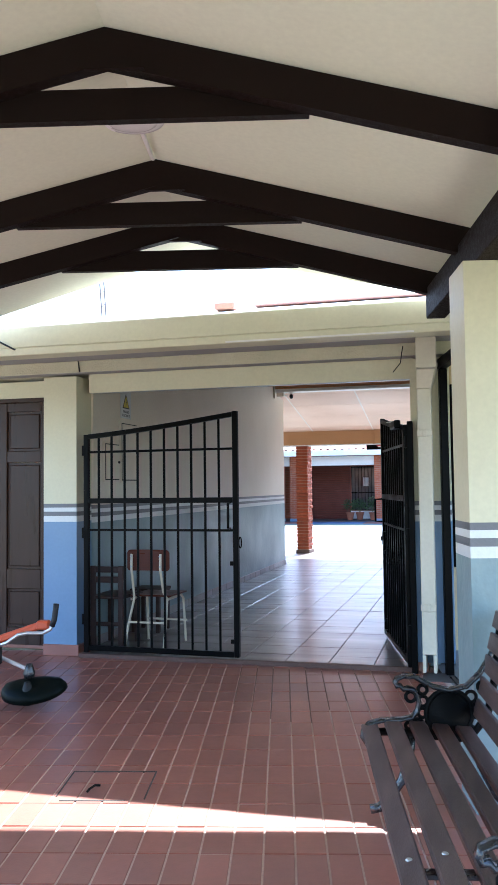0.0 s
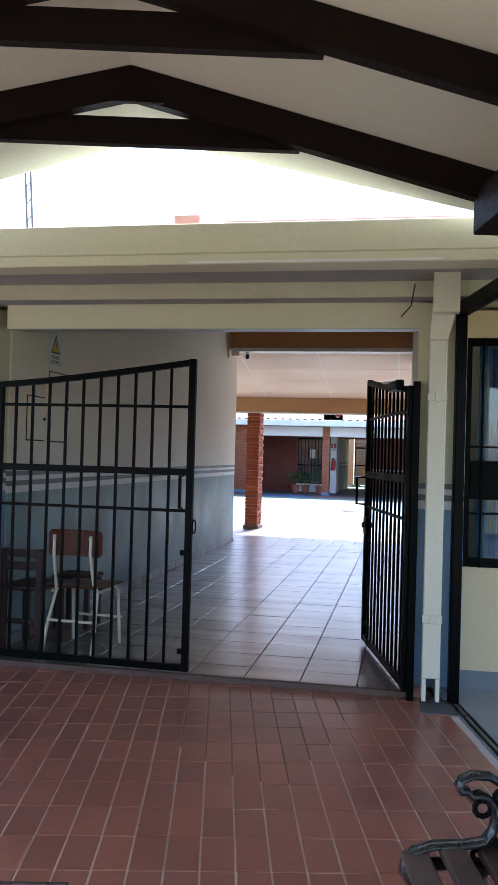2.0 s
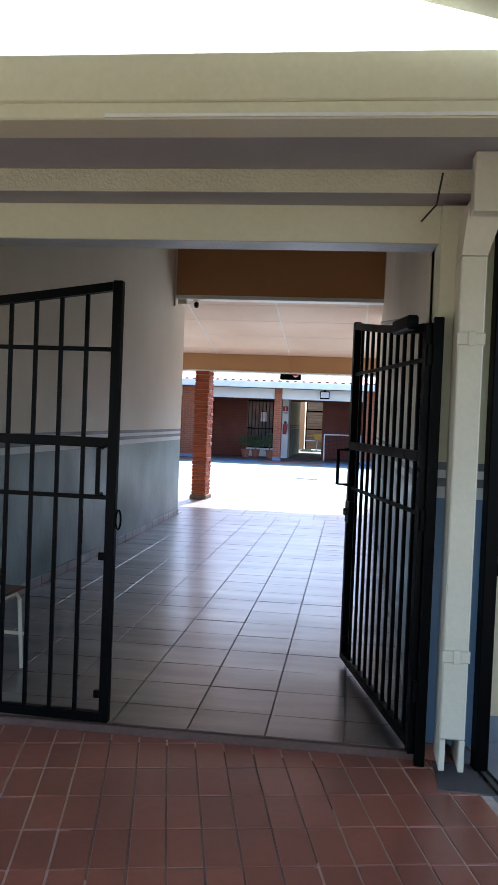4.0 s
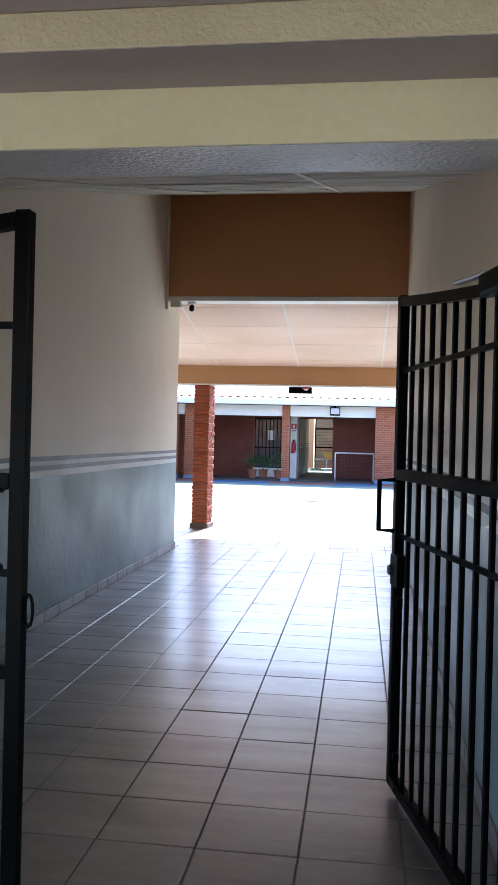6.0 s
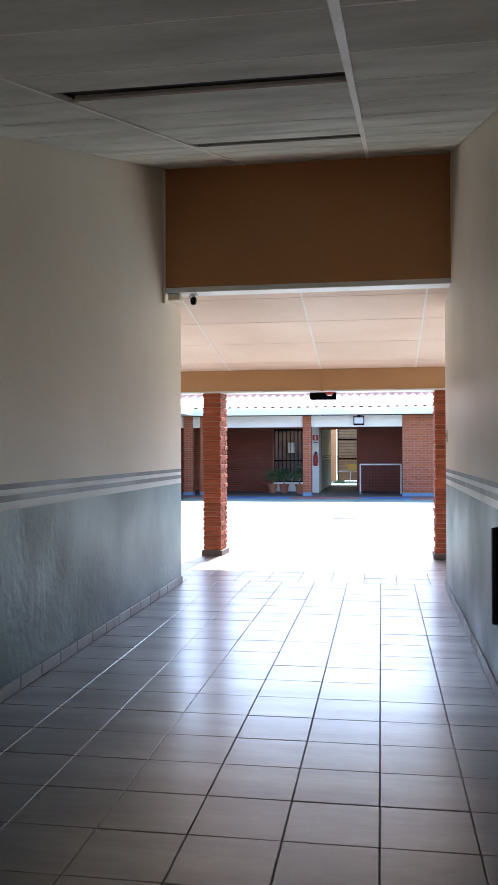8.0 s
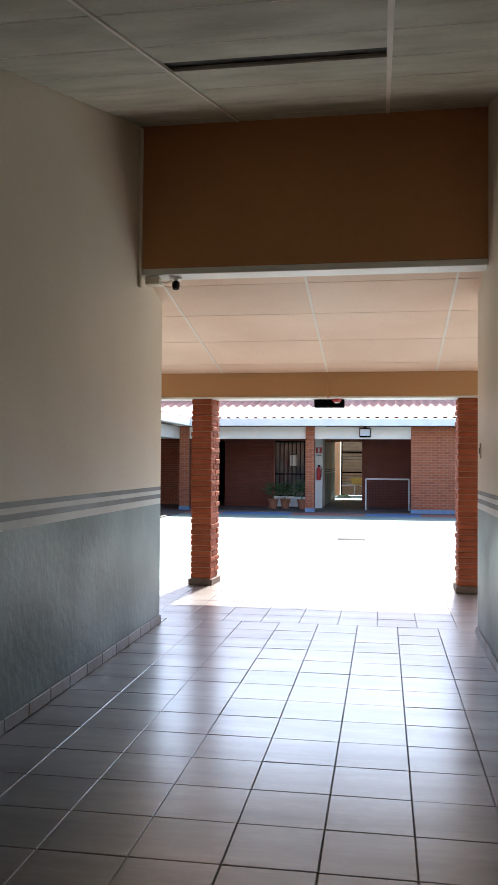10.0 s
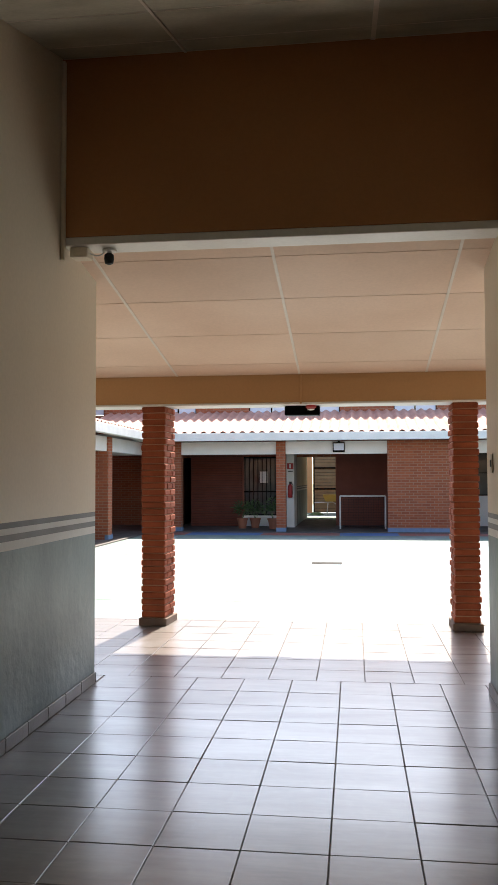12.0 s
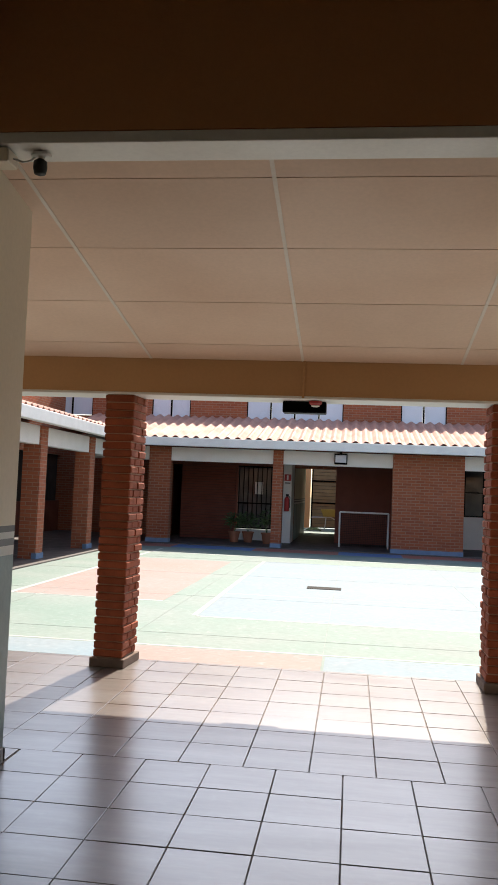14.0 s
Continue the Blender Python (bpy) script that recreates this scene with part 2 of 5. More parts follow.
FROST_D = mat("dark_reflecting_glass", (0.05, 0.05, 0.055), (0.09, 0.085, 0.08), rough=0.12, scale=2.0, amount=0.9, bump=0.0)
DARKWOOD = mat("old_brown_wood", (0.03, 0.011, 0.007), (0.018, 0.007, 0.005), rough=0.5, spec=0.3, scale=4, stretch=(1, 1, 5))
STONE = mat("worn_brown_threshold", (0.12, 0.07, 0.055), (0.075, 0.045, 0.036), rough=0.7, spec=0.2, scale=6, grain=0.1, bump=0.2)
JOINT = mat("court_joint_filler", (0.22, 0.26, 0.245), (0.14, 0.17, 0.16), rough=0.9, bump=0.2)
SKIRT = mat("brown_skirting_tile", (0.25, 0.225, 0.215), (0.18, 0.16, 0.15), rough=0.45, scale=3, grain=0.06, bump=0.05, vary=0.12)
# brick on the roof: bleaching by strong daylight is put into its pale colour
PALEBRICK = mat("pale_overlit_brick", (0.50, 0.25, 0.18), (0.4, 0.2, 0.15), rough=0.9, scale=9, bump=0.3)

# ---- building helpers ----


class Shape:
    """Collects plain solids into one mesh."""

    def __init__(self):
        self.v, self.f, self.i = [], [], []

    def add(self, verts, faces, mi=0):
        k = len(self.v)
        self.v += [tuple(p) for p in verts]
        self.f += [tuple(a + k for a in f) for f in faces]
        self.i += [mi] * len(faces)
        return self

    def box(self, x0, x1, y0, y1, z0, z1, b=0.0, mi=0, m=None):
        """A box; b chamfers its edges."""
        if b <= 0:
            vs = [(x, y, z) for z in (z0, z1) for y in (y0, y1) for x in (x0, x1)]
            fs = [(0, 2, 3, 1), (4, 5, 7, 6), (0, 1, 5, 4), (2, 6, 7, 3), (0, 4, 6, 2), (1, 3, 7, 5)]
        else:
            vs, ix = [], {}
            for sx in (0, 1):
                for sy in (0, 1):
                    for sz in (0, 1):
                        for a in range(3):
                            p = [(x0, x1)[sx], (y0, y1)[sy], (z0, z1)[sz]]
                            for c, s in enumerate((sx, sy, sz)):
                                if c != a:
                                    p[c] += b if s == 0 else -b
                            ix[sx, sy, sz, a] = len(vs)
                            vs.append(p)
            fs = []
            for s in (0, 1):
                for a in range(3):
                    q = []
                    for i, j in ((0, 0), (1, 0), (1, 1), (0, 1)):
                        k = [0, 0, 0]
                        k[a], k[(a + 1) % 3], k[(a + 2) % 3] = s, i, j
                        q.append(ix[(*k, a)])
                    fs.append(tuple(q if s else q[::-1]))
            for a in range(3):
                o, p = (a + 1) % 3, (a + 2) % 3
                for i in (0, 1):
                    for j in (0, 1):
                        k0, k1 = [0, 0, 0], [0, 0, 0]
                        k0[a], k1[a] = 0, 1
                        k0[o] = k1[o] = i
                        k0[p] = k1[p] = j
                        q = (ix[(*k0, o)], ix[(*k1, o)], ix[(*k1, p)], ix[(*k0, p)])
                        fs.append(q if (i + j) % 2 else q[::-1])
            for sx in (0, 1):
                for sy in (0, 1):
                    for sz in (0, 1):
                        t = tuple(ix[sx, sy, sz, a] for a in range(3))
                        fs.append(t if (sx + sy + sz) % 2 else t[::-1])
        if m is not None:
            vs = [m @ Vector(p) for p in vs]
        return self.add(vs, fs, mi)

    def rod(self, p0, p1, r, seg=8, r1=None, mi=0):
        """A round bar between two points."""
        return self.tube([p0, p1], r, seg, mi, r1)

    def tube(self, pts, r, seg=8, mi=0, r1=None, flat=1.0):
        """A bar along a line of points; flat squeezes it across its second axis."""
        pts = [Vector(p) for p in pts]
        n = len(pts)
        rings, up = [], None
        for k, p in enumerate(pts):
            d = (pts[min(k + 1, n - 1)] - pts[max(k - 1, 0)]).normalized()
            if up is None:
                up = Vector((0, 0, 1)) if abs(d.z) < 0.9 else Vector((1, 0, 0))
            side = d.cross(up).normalized()
            up = side.cross(d).normalized()
            rr = r if r1 is None else r + (r1 - r) * k / (n - 1)
            rings.append([p + rr * (math.cos(a) * side + flat * math.sin(a) * up) for a in (2 * math.pi * (s + 0.5) / seg for s in range(seg))])
        vs = [q for ring in rings for q in ring]
        fs = [(k * seg + s, k * seg + (s + 1) % seg, (k + 1) * seg + (s + 1) % seg, (k + 1) * seg + s) for k in range(n - 1) for s in range(seg)]
        fs += [tuple(range(seg))[::-1], tuple((n - 1) * seg + s for s in range(seg))]
        return self.add(vs, fs, mi)

    def beam(self, p0, p1, w, d, b=0.004, mi=0, up=(0, 0, 1)):
        """A squared timber or bar from p0 to p1, w across and d deep."""
        p0, p1 = Vector(p0), Vector(p1)
        y = (p1 - p0)
        ln = y.length
        y = y / ln
        x = y.cross(Vector(up)).normalized()
        z = x.cross(y)
        m = Matrix.Translation(p0) @ Matrix((x, y, z)).transposed().to_4x4()
        return self.box(-w / 2, w / 2, 0, ln, -d / 2, d / 2, b, mi, m)

    def prism(self, outline, axis, a0, a1, mi=0):
        """An outline pushed from a0 to a1 along an axis; the outline lies in the other two, in order."""
        n = len(outline)

        def at(p, a):
            q = list(p)
            q.insert(axis, a)
            return q
        vs = [at(p, a0) for p in outline] + [at(p, a1) for p in outline]
        fs = [tuple(range(n))[::-1], tuple(range(n, 2 * n))] + [(k, (k + 1) % n, n + (k + 1) % n, n + k) for k in range(n)]
        return self.add(vs, fs, mi)

    def lathe(self, prof, seg=16, at=(0, 0, 0), mi=0):
        """A turned body from (radius, height) pairs."""
        n = len(prof)
        vs = [(at[0] + r * math.cos(2 * math.pi * s / seg), at[1] + r * math.sin(2 * math.pi * s / seg), at[2] + z) for r, z in prof for s in range(seg)]
        fs = [(k * seg + s, k * seg + (s + 1) % seg, (k + 1) * seg + (s + 1) % seg, (k + 1) * seg + s) for k in range(n - 1) for s in range(seg)]
        fs += [tuple(range(seg))[::-1], tuple((n - 1) * seg + s for s in range(seg))]
        return self.add(vs, fs, mi)

    def mesh(self, name, mats, smooth=False):
        me = bpy.data.meshes.new(name)
        me.from_pydata(self.v, [], self.f)
        for m in (mats if isinstance(mats, (list, tuple)) else [mats]):
            me.materials.append(m)
        me.polygons.foreach_set("material_index", self.i)
        if smooth:
            me.polygons.foreach_set("use_smooth", [True] * len(self.f))
        bm = bmesh.new()
        bm.from_mesh(me)
        bmesh.ops.recalc_face_normals(bm, faces=bm.faces)
        bm.to_mesh(me)
        bm.free()
        me.update()
        return me


def part(name, shape, material, parent, label="", smooth=False, m=None, kind=""):
    ob = new(name, shape.mesh(name, material, smooth))
    ob.parent = parent
    if m is not None:
        ob.matrix_basis = m
    return tagged(ob, label, kind=kind)


def thing(name, label, category, group="", m=None, kind=""):
    ob = new(name)
    ob.empty_display_size = 0.1
    if m is not None:
        ob.matrix_basis = m
    return tagged(ob, label, category, group, kind)


def solid(name, shape, material, label, category, kind="structure", smooth=False, m=None, group=""):
    ob = new(name, shape.mesh(name, material, smooth))
    if m is not None:
        ob.matrix_basis = m
    return tagged(ob, label, category, group, kind)


PATIO = pose(0, 0, 0, 0, 0, 12.5)   # the pavilion's own axes: u across, v along
PZ = -0.035                         # the patio lies a little lower than the passage
XL, XR = -3.20, -0.30               # the passage's walls
Y0, Y1 = 6.72, 15.2                 # its ends
BANDS = ((1.30, 1.266, 1), (1.266, 1.23, 2), (1.23, 1.192, 1), (1.192, 1.14, 2))


def banded(x0, x1, y0, y1, z0, z1, drop=0.0):
    """A painted wall or pillar: cream above, five stripes, blue below."""
    s = Shape()
    s.box(x0, x1, y0, y1, 1.30 - drop, z1, 0, 0)
    for a, b, mi in BANDS:
        s.box(x0, x1, y0, y1, b - drop, a - drop, 0, mi)
    s.box(x0, x1, y0, y1, z0, 1.14 - drop, 0, 4)
    return s


def ceil_z(y):
    return 4.365 - 0.282 * (14.34 - y)


def gal_z(y):
    return 3.13 - 0.175 * (y - 14.67)

# ---- the large structure ----
s = Shape()
s.box(-300, 300, -300, 300, -0.4, -0.09)
solid("ground", s, GROUND, "bare garden earth around the buildings", "ground")

WALLM = [WALLP, S_GREY, S_WHITE, S_BEIGE, BLUEG]
GABLE = [(Y0 + 0.33, 2.25), (Y1, 2.25), (Y1, 3.25), (14.64, 3.36), (14.5, 4.95), (Y0 + 0.33, 2.94)]
s = banded(XL - 0.18, XL, Y0 + 0.33, Y1, -0.05, 2.25, 0.02).prism(GABLE, 0, XL - 0.18, XL)
wall_l = solid("wall_west", s, WALLM, "passage wall painted cream over grey-blue with stripes", "wall")
s = banded(XR, XR + 0.18, Y0 + 0.33, Y1, -0.05, 2.25, 0.02).prism(GABLE, 0, XR, XR + 0.18)
wall_r = solid("wall_east", s, WALLM, "passage wall painted cream over grey-blue with stripes", "wall")
# cross walls that close the gallery's back on both sides
s = banded(-9.5, XL - 0.18, Y1 - 0.18, Y1, -0.05, 3.6, 0.02)
solid("wall_gallery_west", s, WALLM, "gallery back wall painted cream over grey-blue", "wall")
s = banded(XR + 0.18, 7.0, Y1 - 0.18, Y1, -0.05, 3.6, 0.02)
solid("wall_gallery_east", s, WALLM, "gallery back wall painted cream over grey-blue", "wall")

# brown drop wall across the passage's far end
s = Shape()
s.box(XL, XR, 14.44, 14.66, 3.166, 4.95)
solid("wall_drop_beam", s, BROWN, "brown painted wall hanging over the passage's end", "wall")
s = Shape()
s.box(XL, XR, 14.443, 14.67, 3.110, 3.164, 0.004)
solid("trim_drop_beam", s, WHITE, "white painted underside of the brown drop wall", "trim")
s = Shape()
s.box(XL + 0.004, XL + 0.03, 14.40, 14.436, 3.0, 4.37, 0.004)
solid("trim_corner_conduit", s, WALLP, "cream conduit in the corner by the brown wall", "conduit")


def sloped(x0, x1, ya, za, yb, zb, th, mi=0, s=None):
    s = s or Shape()
    return s.add([(x, y, z + dz) for dz in (0, th) for y, z in ((ya, za), (yb, zb)) for x in (x0, x1)],
                 [(0, 2, 3, 1), (4, 5, 7, 6), (0, 1, 5, 4), (2, 6, 7, 3), (0, 4, 6, 2), (1, 3, 7, 5)], mi)


# the passage's sloping ceiling: boards between white battens, two dark slots
ys = [7.21, 7.703, 8.345] + [8.9875 + 0.6425 * k for k in range(9)] + [14.43]
xs = [XL, -2.345, -1.10, XR]
s = Shape()
sloped(XL, XR, 7.21, ceil_z(7.21) + 0.03, 14.44, ceil_z(14.44) + 0.03, 0.05, 1, s)
for a, b in zip(ys[:-1], ys[1:]):
    for c, d in zip(xs[:-1], xs[1:]):
        cut = b - 0.255 if c == xs[1] and round(b, 2) in (9.63, 12.2) else b
        sloped(c + 0.012, d - 0.012, a + 0.004, ceil_z(a + 0.004), cut - 0.004, ceil_z(cut - 0.004), 0.028, 0, s)
        sloped(c + 0.012, d - 0.012, b - 0.013, ceil_z(b - 0.013) - 0.002, b - 0.006, ceil_z(b - 0.006) - 0.002, 0.012, 2, s)
for c, hw in ((xs[1], 0.008), (xs[2], 0.015)):
    sloped(c - hw, c + hw, 7.21, ceil_z(7.21) - 0.008, 14.43, ceil_z(14.43) - 0.008, 0.02, 2, s)
solid("ceiling_passage", s, [PANELG, SLOT, BATTEN], "greying boarded ceiling with white battens, sloping", "ceiling")

# the gallery's ceiling of pale panels
gy = [14.67, 14.86, 15.63, 16.44, 17.28, 17.65]
gx = [-9.5, -8.25, -6.96, -5.67, -4.38, -3.09, -1.80, -0.51, 0.78, 2.07, 3.36, 4.65, 7.0]
s = Shape()
sloped(-9.5, 7.0, 14.67, gal_z(14.67) + 0.02, 17.9, gal_z(17.9) + 0.02, 0.05, 1, s)
for a, b in zip(gy[:-1], gy[1:]):
    for c, d in zip(gx[:-1], gx[1:]):
        sloped(c + 0.004, d - 0.004, a + 0.004, gal_z(a + 0.004), b - 0.004, gal_z(b - 0.004), 0.018, 0, s)
for c in gx[1:-1]:
    sloped(c - 0.011, c + 0.011, 14.68, gal_z(14.68) - 0.004, 17.64, gal_z(17.64) - 0.004, 0.012, 2, s)
solid("ceiling_gallery", s, [PANEL, SLOT, BATTEN], "pale pinkish ceiling panels with white battens", "ceiling")

# ochre beam over the columns, white lower edge
s = Shape()
s.box(-9.5, 7.0, 17.65, 17.98, 2.315, 2.66, 0.006)
s.box(-9.5, 7.0, 17.64, 17.99, 2.295, 2.318, 0.004, 1)
solid("beam_gallery", s, [OCHRE, WHITE], "ochre painted beam with a white lower edge", "beam")

# roofs over passage and gallery
s = Shape()
sloped(-12, 8, 6.25, 2.76, 14.5, 5.0, 0.05, 0, s)
solid("roof_passage", s, GUTTER, "sloping pale sheet roof over the passage building", "roof")
s = Shape()
sloped(-12, 8, 14.64, 3.40, 18.17, 2.67, 0.05, 0, s)
solid("roof_gallery", s, ROOFT, "sloping sheet roof over the gallery", "roof")

# layered beams over the gates: canopy with a drip lip, rough beam, lintel with a rough underside
s = Shape()
s.box(-7.5, 3.2, 5.79, 7.3, 2.534, 2.70, 0.006)
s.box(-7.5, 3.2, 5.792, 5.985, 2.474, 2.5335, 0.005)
# thin grey sheet under the canopy, darker than its cream faces
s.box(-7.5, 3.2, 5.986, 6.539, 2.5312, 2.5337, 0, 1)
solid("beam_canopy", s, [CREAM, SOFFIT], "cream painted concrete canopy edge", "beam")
s = Shape()
s.box(-7.5, 3.2, 6.54, 6.64, 2.433, 2.5325, 0.004)
s.box(-7.5, 3.2, 6.6405, 7.3, 2.457, 2.5325, 0.004)
# the same grey sheet under both steps of the rough beam
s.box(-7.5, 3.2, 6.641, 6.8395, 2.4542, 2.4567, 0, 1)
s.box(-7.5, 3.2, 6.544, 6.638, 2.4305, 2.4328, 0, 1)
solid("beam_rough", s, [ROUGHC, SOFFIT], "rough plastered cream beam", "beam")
s = Shape()
s.prism([(6.84, 2.288), (7.20, 2.323), (7.20, 2.456), (6.84, 2.456)], 0, XL + 0.06, XR + 0.02)
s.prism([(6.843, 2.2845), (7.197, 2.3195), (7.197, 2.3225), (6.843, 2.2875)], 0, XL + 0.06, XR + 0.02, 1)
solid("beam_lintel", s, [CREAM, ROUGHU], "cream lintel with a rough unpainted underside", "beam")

# pillars at the gates
PILM = [CREAM, S_GREY, S_WHITE, S_BEIGE, BLUEP]
s = banded(-3.54, -3.22, 6.75, 7.2, 0.065, 2.432)
solid("pillar_west", s, PILM, "cream and blue pillar beside the gate", "pillar")
s = Shape()
s.box(-3.545, -3.2, 6.742, 7.2, PZ, 0.065, 0.004)
s.box(-5.2, -3.545, 7.0, 7.2, PZ, 0.02, 0.004)
solid("baseboard_west", s, TERRA_J, "red tiled skirting of the pillar", "baseboard")
s = banded(-0.30, 0.0, 6.74, 7.2, 0.04, 2.432)
solid("pillar_east", s, PILM, "cream and blue pillar beside the open gate", "pillar")
s = Shape()
s.box(-0.305, -0.2, 6.732, 7.2, PZ, 0.04, 0.004)
solid("baseboard_east", s, TERRA_J, "red tiled skirting at the pillar foot", "baseboard")
# wall over the timber door and the wall beyond
s = Shape()
s.box(-7.5, -3.54, 6.95, 7.2, 2.28, 2.432)
s.box(-7.5, -4.72, 6.95, 7.2, PZ, 2.28)
solid("wall_door", s, CREAM, "cream wall around the timber door", "wall")
s = Shape()
s.box(0.0, 3.2, 7.02, 7.2, PZ, 0.76)
s.box(0.0, 3.2, 7.02, 7.2, 2.25, 2.432)
s.box(1.3, 3.2, 7.02, 7.2, 0.76, 2.25)
s.box(0.001, 3.2, 7.012, 7.02, PZ, 0.09, 0, 1)
solid("wall_window", s, [TANP, S_GREY], "cream wall with a barred window", "wall")
# room behind the window, kept plain
s = Shape()
s.box(0.18, 3.2, 9.0, 9.1, PZ, 2.6)
s.box(3.1, 3.2, 7.2, 9.0, PZ, 2.6)
s.box(0.18, 3.2, 7.2, 9.1, 2.6, 2.7)
solid("wall_room", s, WALLP, "plain walls of the room behind the window", "wall")
s = banded(0.98, 1.30, 3.78, 4.10, PZ, 2.45, drop=0.045)
solid("pillar_patio", s, [CREAM, S_GREY, S_WHITE, S_BEIGE, BLUEG], "cream and blue patio pillar under the timber plate", "pillar", m=PATIO)
s = banded(-3.4, -3.08, 2.2, 2.52, PZ, 2.12)
solid("pillar_garden", s, PILM, "cream and blue patio pillar on the garden side", "pillar", m=PATIO)

# patio pavilion: plaster ceiling, rafters with collar ties, wall plates
AP_U, AP_Z, PITCH = -0.49, 3.125, 0.25


def roof_under(u):
    return AP_Z - PITCH * abs(u - AP_U)


s = Shape()
V0 = -4.0


def rake(u):
    """Where the pavilion roof ends, trimmed along the canopy."""
    return (5.68 - 0.18 * u) / 0.9763


US = [-3.6, -2.5, -1.5, AP_U, 0.1, 0.7, 1.3, 2.4]
for u0, u1 in zip(US[:-1], US[1:]):
    z0, z1, v0, v1 = roof_under(u0), roof_under(u1), rake(u0), rake(u1)
    s.add([(u0, V0, z0), (u1, V0, z1), (u1, v1, z1), (u0, v0, z0), (u0, V0, z0 + .06), (u1, V0, z1 + .06), (u1, v1, z1 + .06), (u0, v0, z0 + .06)],
          [(0, 1, 2, 3), (4, 7, 6, 5), (0, 4, 5, 1), (1, 5, 6, 2), (2, 6, 7, 3), (3, 7, 4, 0)])
solid("ceiling_patio", s, RIDGE, "cream plaster pavilion ceiling with a low ridge", "ceiling", m=PATIO)


def truss(v):
    """A pair of dark rafters with a collar tie."""
    t = thing("roof_truss", "dark-stained timber roof truss with a collar tie", "truss", "pavilion trusses", PATIO @ pose(0, v, 0))
    d = 0.14
    zt = lambda u: AP_Z - 0.002 - PITCH * abs(u - AP_U)
    for sgn, name in ((-1, "rafter"), (1, "rafter")):
        u1 = AP_U + sgn * (1.78 if sgn > 0 else 2.9)
        r = Shape()
        r.prism([(AP_U, zt(AP_U)), (u1, zt(u1)), (u1, zt(u1) - d), (AP_U, zt(AP_U) - d)], 1, -0.03, 0.03)
        part(name, r, WOOD, t)
    c = Shape()
    zb, ztop = 2.80, 2.92
    c.prism([(-1.24, zb), (0.26, zb), (0.16, ztop), (-1.14, ztop)], 1, 0.031, 0.075)
    part("collar_tie", c, WOOD, t)
    c = Shape()
    c.prism([(-0.56, 2.95), (-0.34, 2.95), (-0.47, 2.975)], 1, -0.06, -0.034)
    part("ridge_cleat", c, WOOD, t)
    return t


for v in (-2.2, -0.6, 0.5, 1.74, 2.96, 4.20, 5.09):
    truss(v)
s = Shape()
s.box(1.042, 1.16, -4.0, 5.12, 2.452, 2.64, 0.006)
solid("trim_plate_east", s, WOOD, "dark timber wall plate under the rafters", "wall plate", m=PATIO)
s = Shape()
s.box(-3.3, -3.18, -4.0, 5.22, 2.12, 2.28, 0.006)
solid("trim_plate_west", s, WOOD, "dark timber wall plate under the rafters", "wall plate", m=PATIO)

# patio slab, passage slab and gallery slab, whose tiles follow at the end
s = Shape()
s.prism([(-6.5, -4.0), (1.9, -4.0), (1.9, 6.72), (-6.5, 6.72)], 2, -0.12, PZ - 0.004)
solid("floor_patio_bed", s, GROUT, "pale mortar bed between the patio tiles", "floor")
s = Shape()
s.prism([(-0.25, 5.75), (0.02, 5.35), (0.28, 5.2), (0.40, 5.5), (0.62, 5.9), (0.75, 6.45), (0.7, 6.62), (-0.30, 6.88), (-0.33, 6.2)], 2, -0.06, PZ - 0.0028)
solid("floor_patio_stain", s, DARKJ, "dark stained mortar between tiles by the gate", "floor", m=PATIO)
s = Shape()
s.box(XL, XR, 6.75, 15.43, -0.12, -0.006)
s.box(-9.5, 7.0, Y1, 18.05, -0.1, -0.0065)
solid("floor_passage_bed", s, GROUTD, "dark mortar bed between the passage tiles", "floor")
s = Shape()
s.box(XL + 0.02, XR, 6.715, 6.749, -0.10, 0.001, 0.004)
solid("trim_threshold", s, STONE, "worn brown stone threshold under the gates", "threshold")





def court_mat(name, col, worn):
    return mat(name, col, worn, rough=0.75, scale=0.8, fine=14, amount=1.0, bump=0.15, smear=tuple(0.09 + 0.75 * v for v in worn), grain=0.08)


C_GREEN = court_mat("worn_green_court_paint", (0.112, 0.185, 0.162), (0.20, 0.24, 0.228))
C_BLUE = court_mat("worn_blue_court_paint", (0.125, 0.20, 0.25), (0.20, 0.24, 0.265))
C_RED = court_mat("worn_red_court_paint", (0.25, 0.145, 0.13), (0.25, 0.21, 0.20))
C_WHITE = court_mat("worn_white_line_paint", (0.36, 0.39, 0.39), (0.25, 0.28, 0.27))
s = Shape()
s.box(-9.5, 8.0, 18.05, 33.0, -0.35, -0.012)
solid("court_slab", s, C_GREEN, "worn green painted court floor", "court")


def paint(x0, x1, y0, y1, m, lab, z=-0.0112):
    q = Shape()
    q.box(x0, x1, y0, y1, -0.014, z)
    return solid("court_paint", q, m, lab, "court marking")


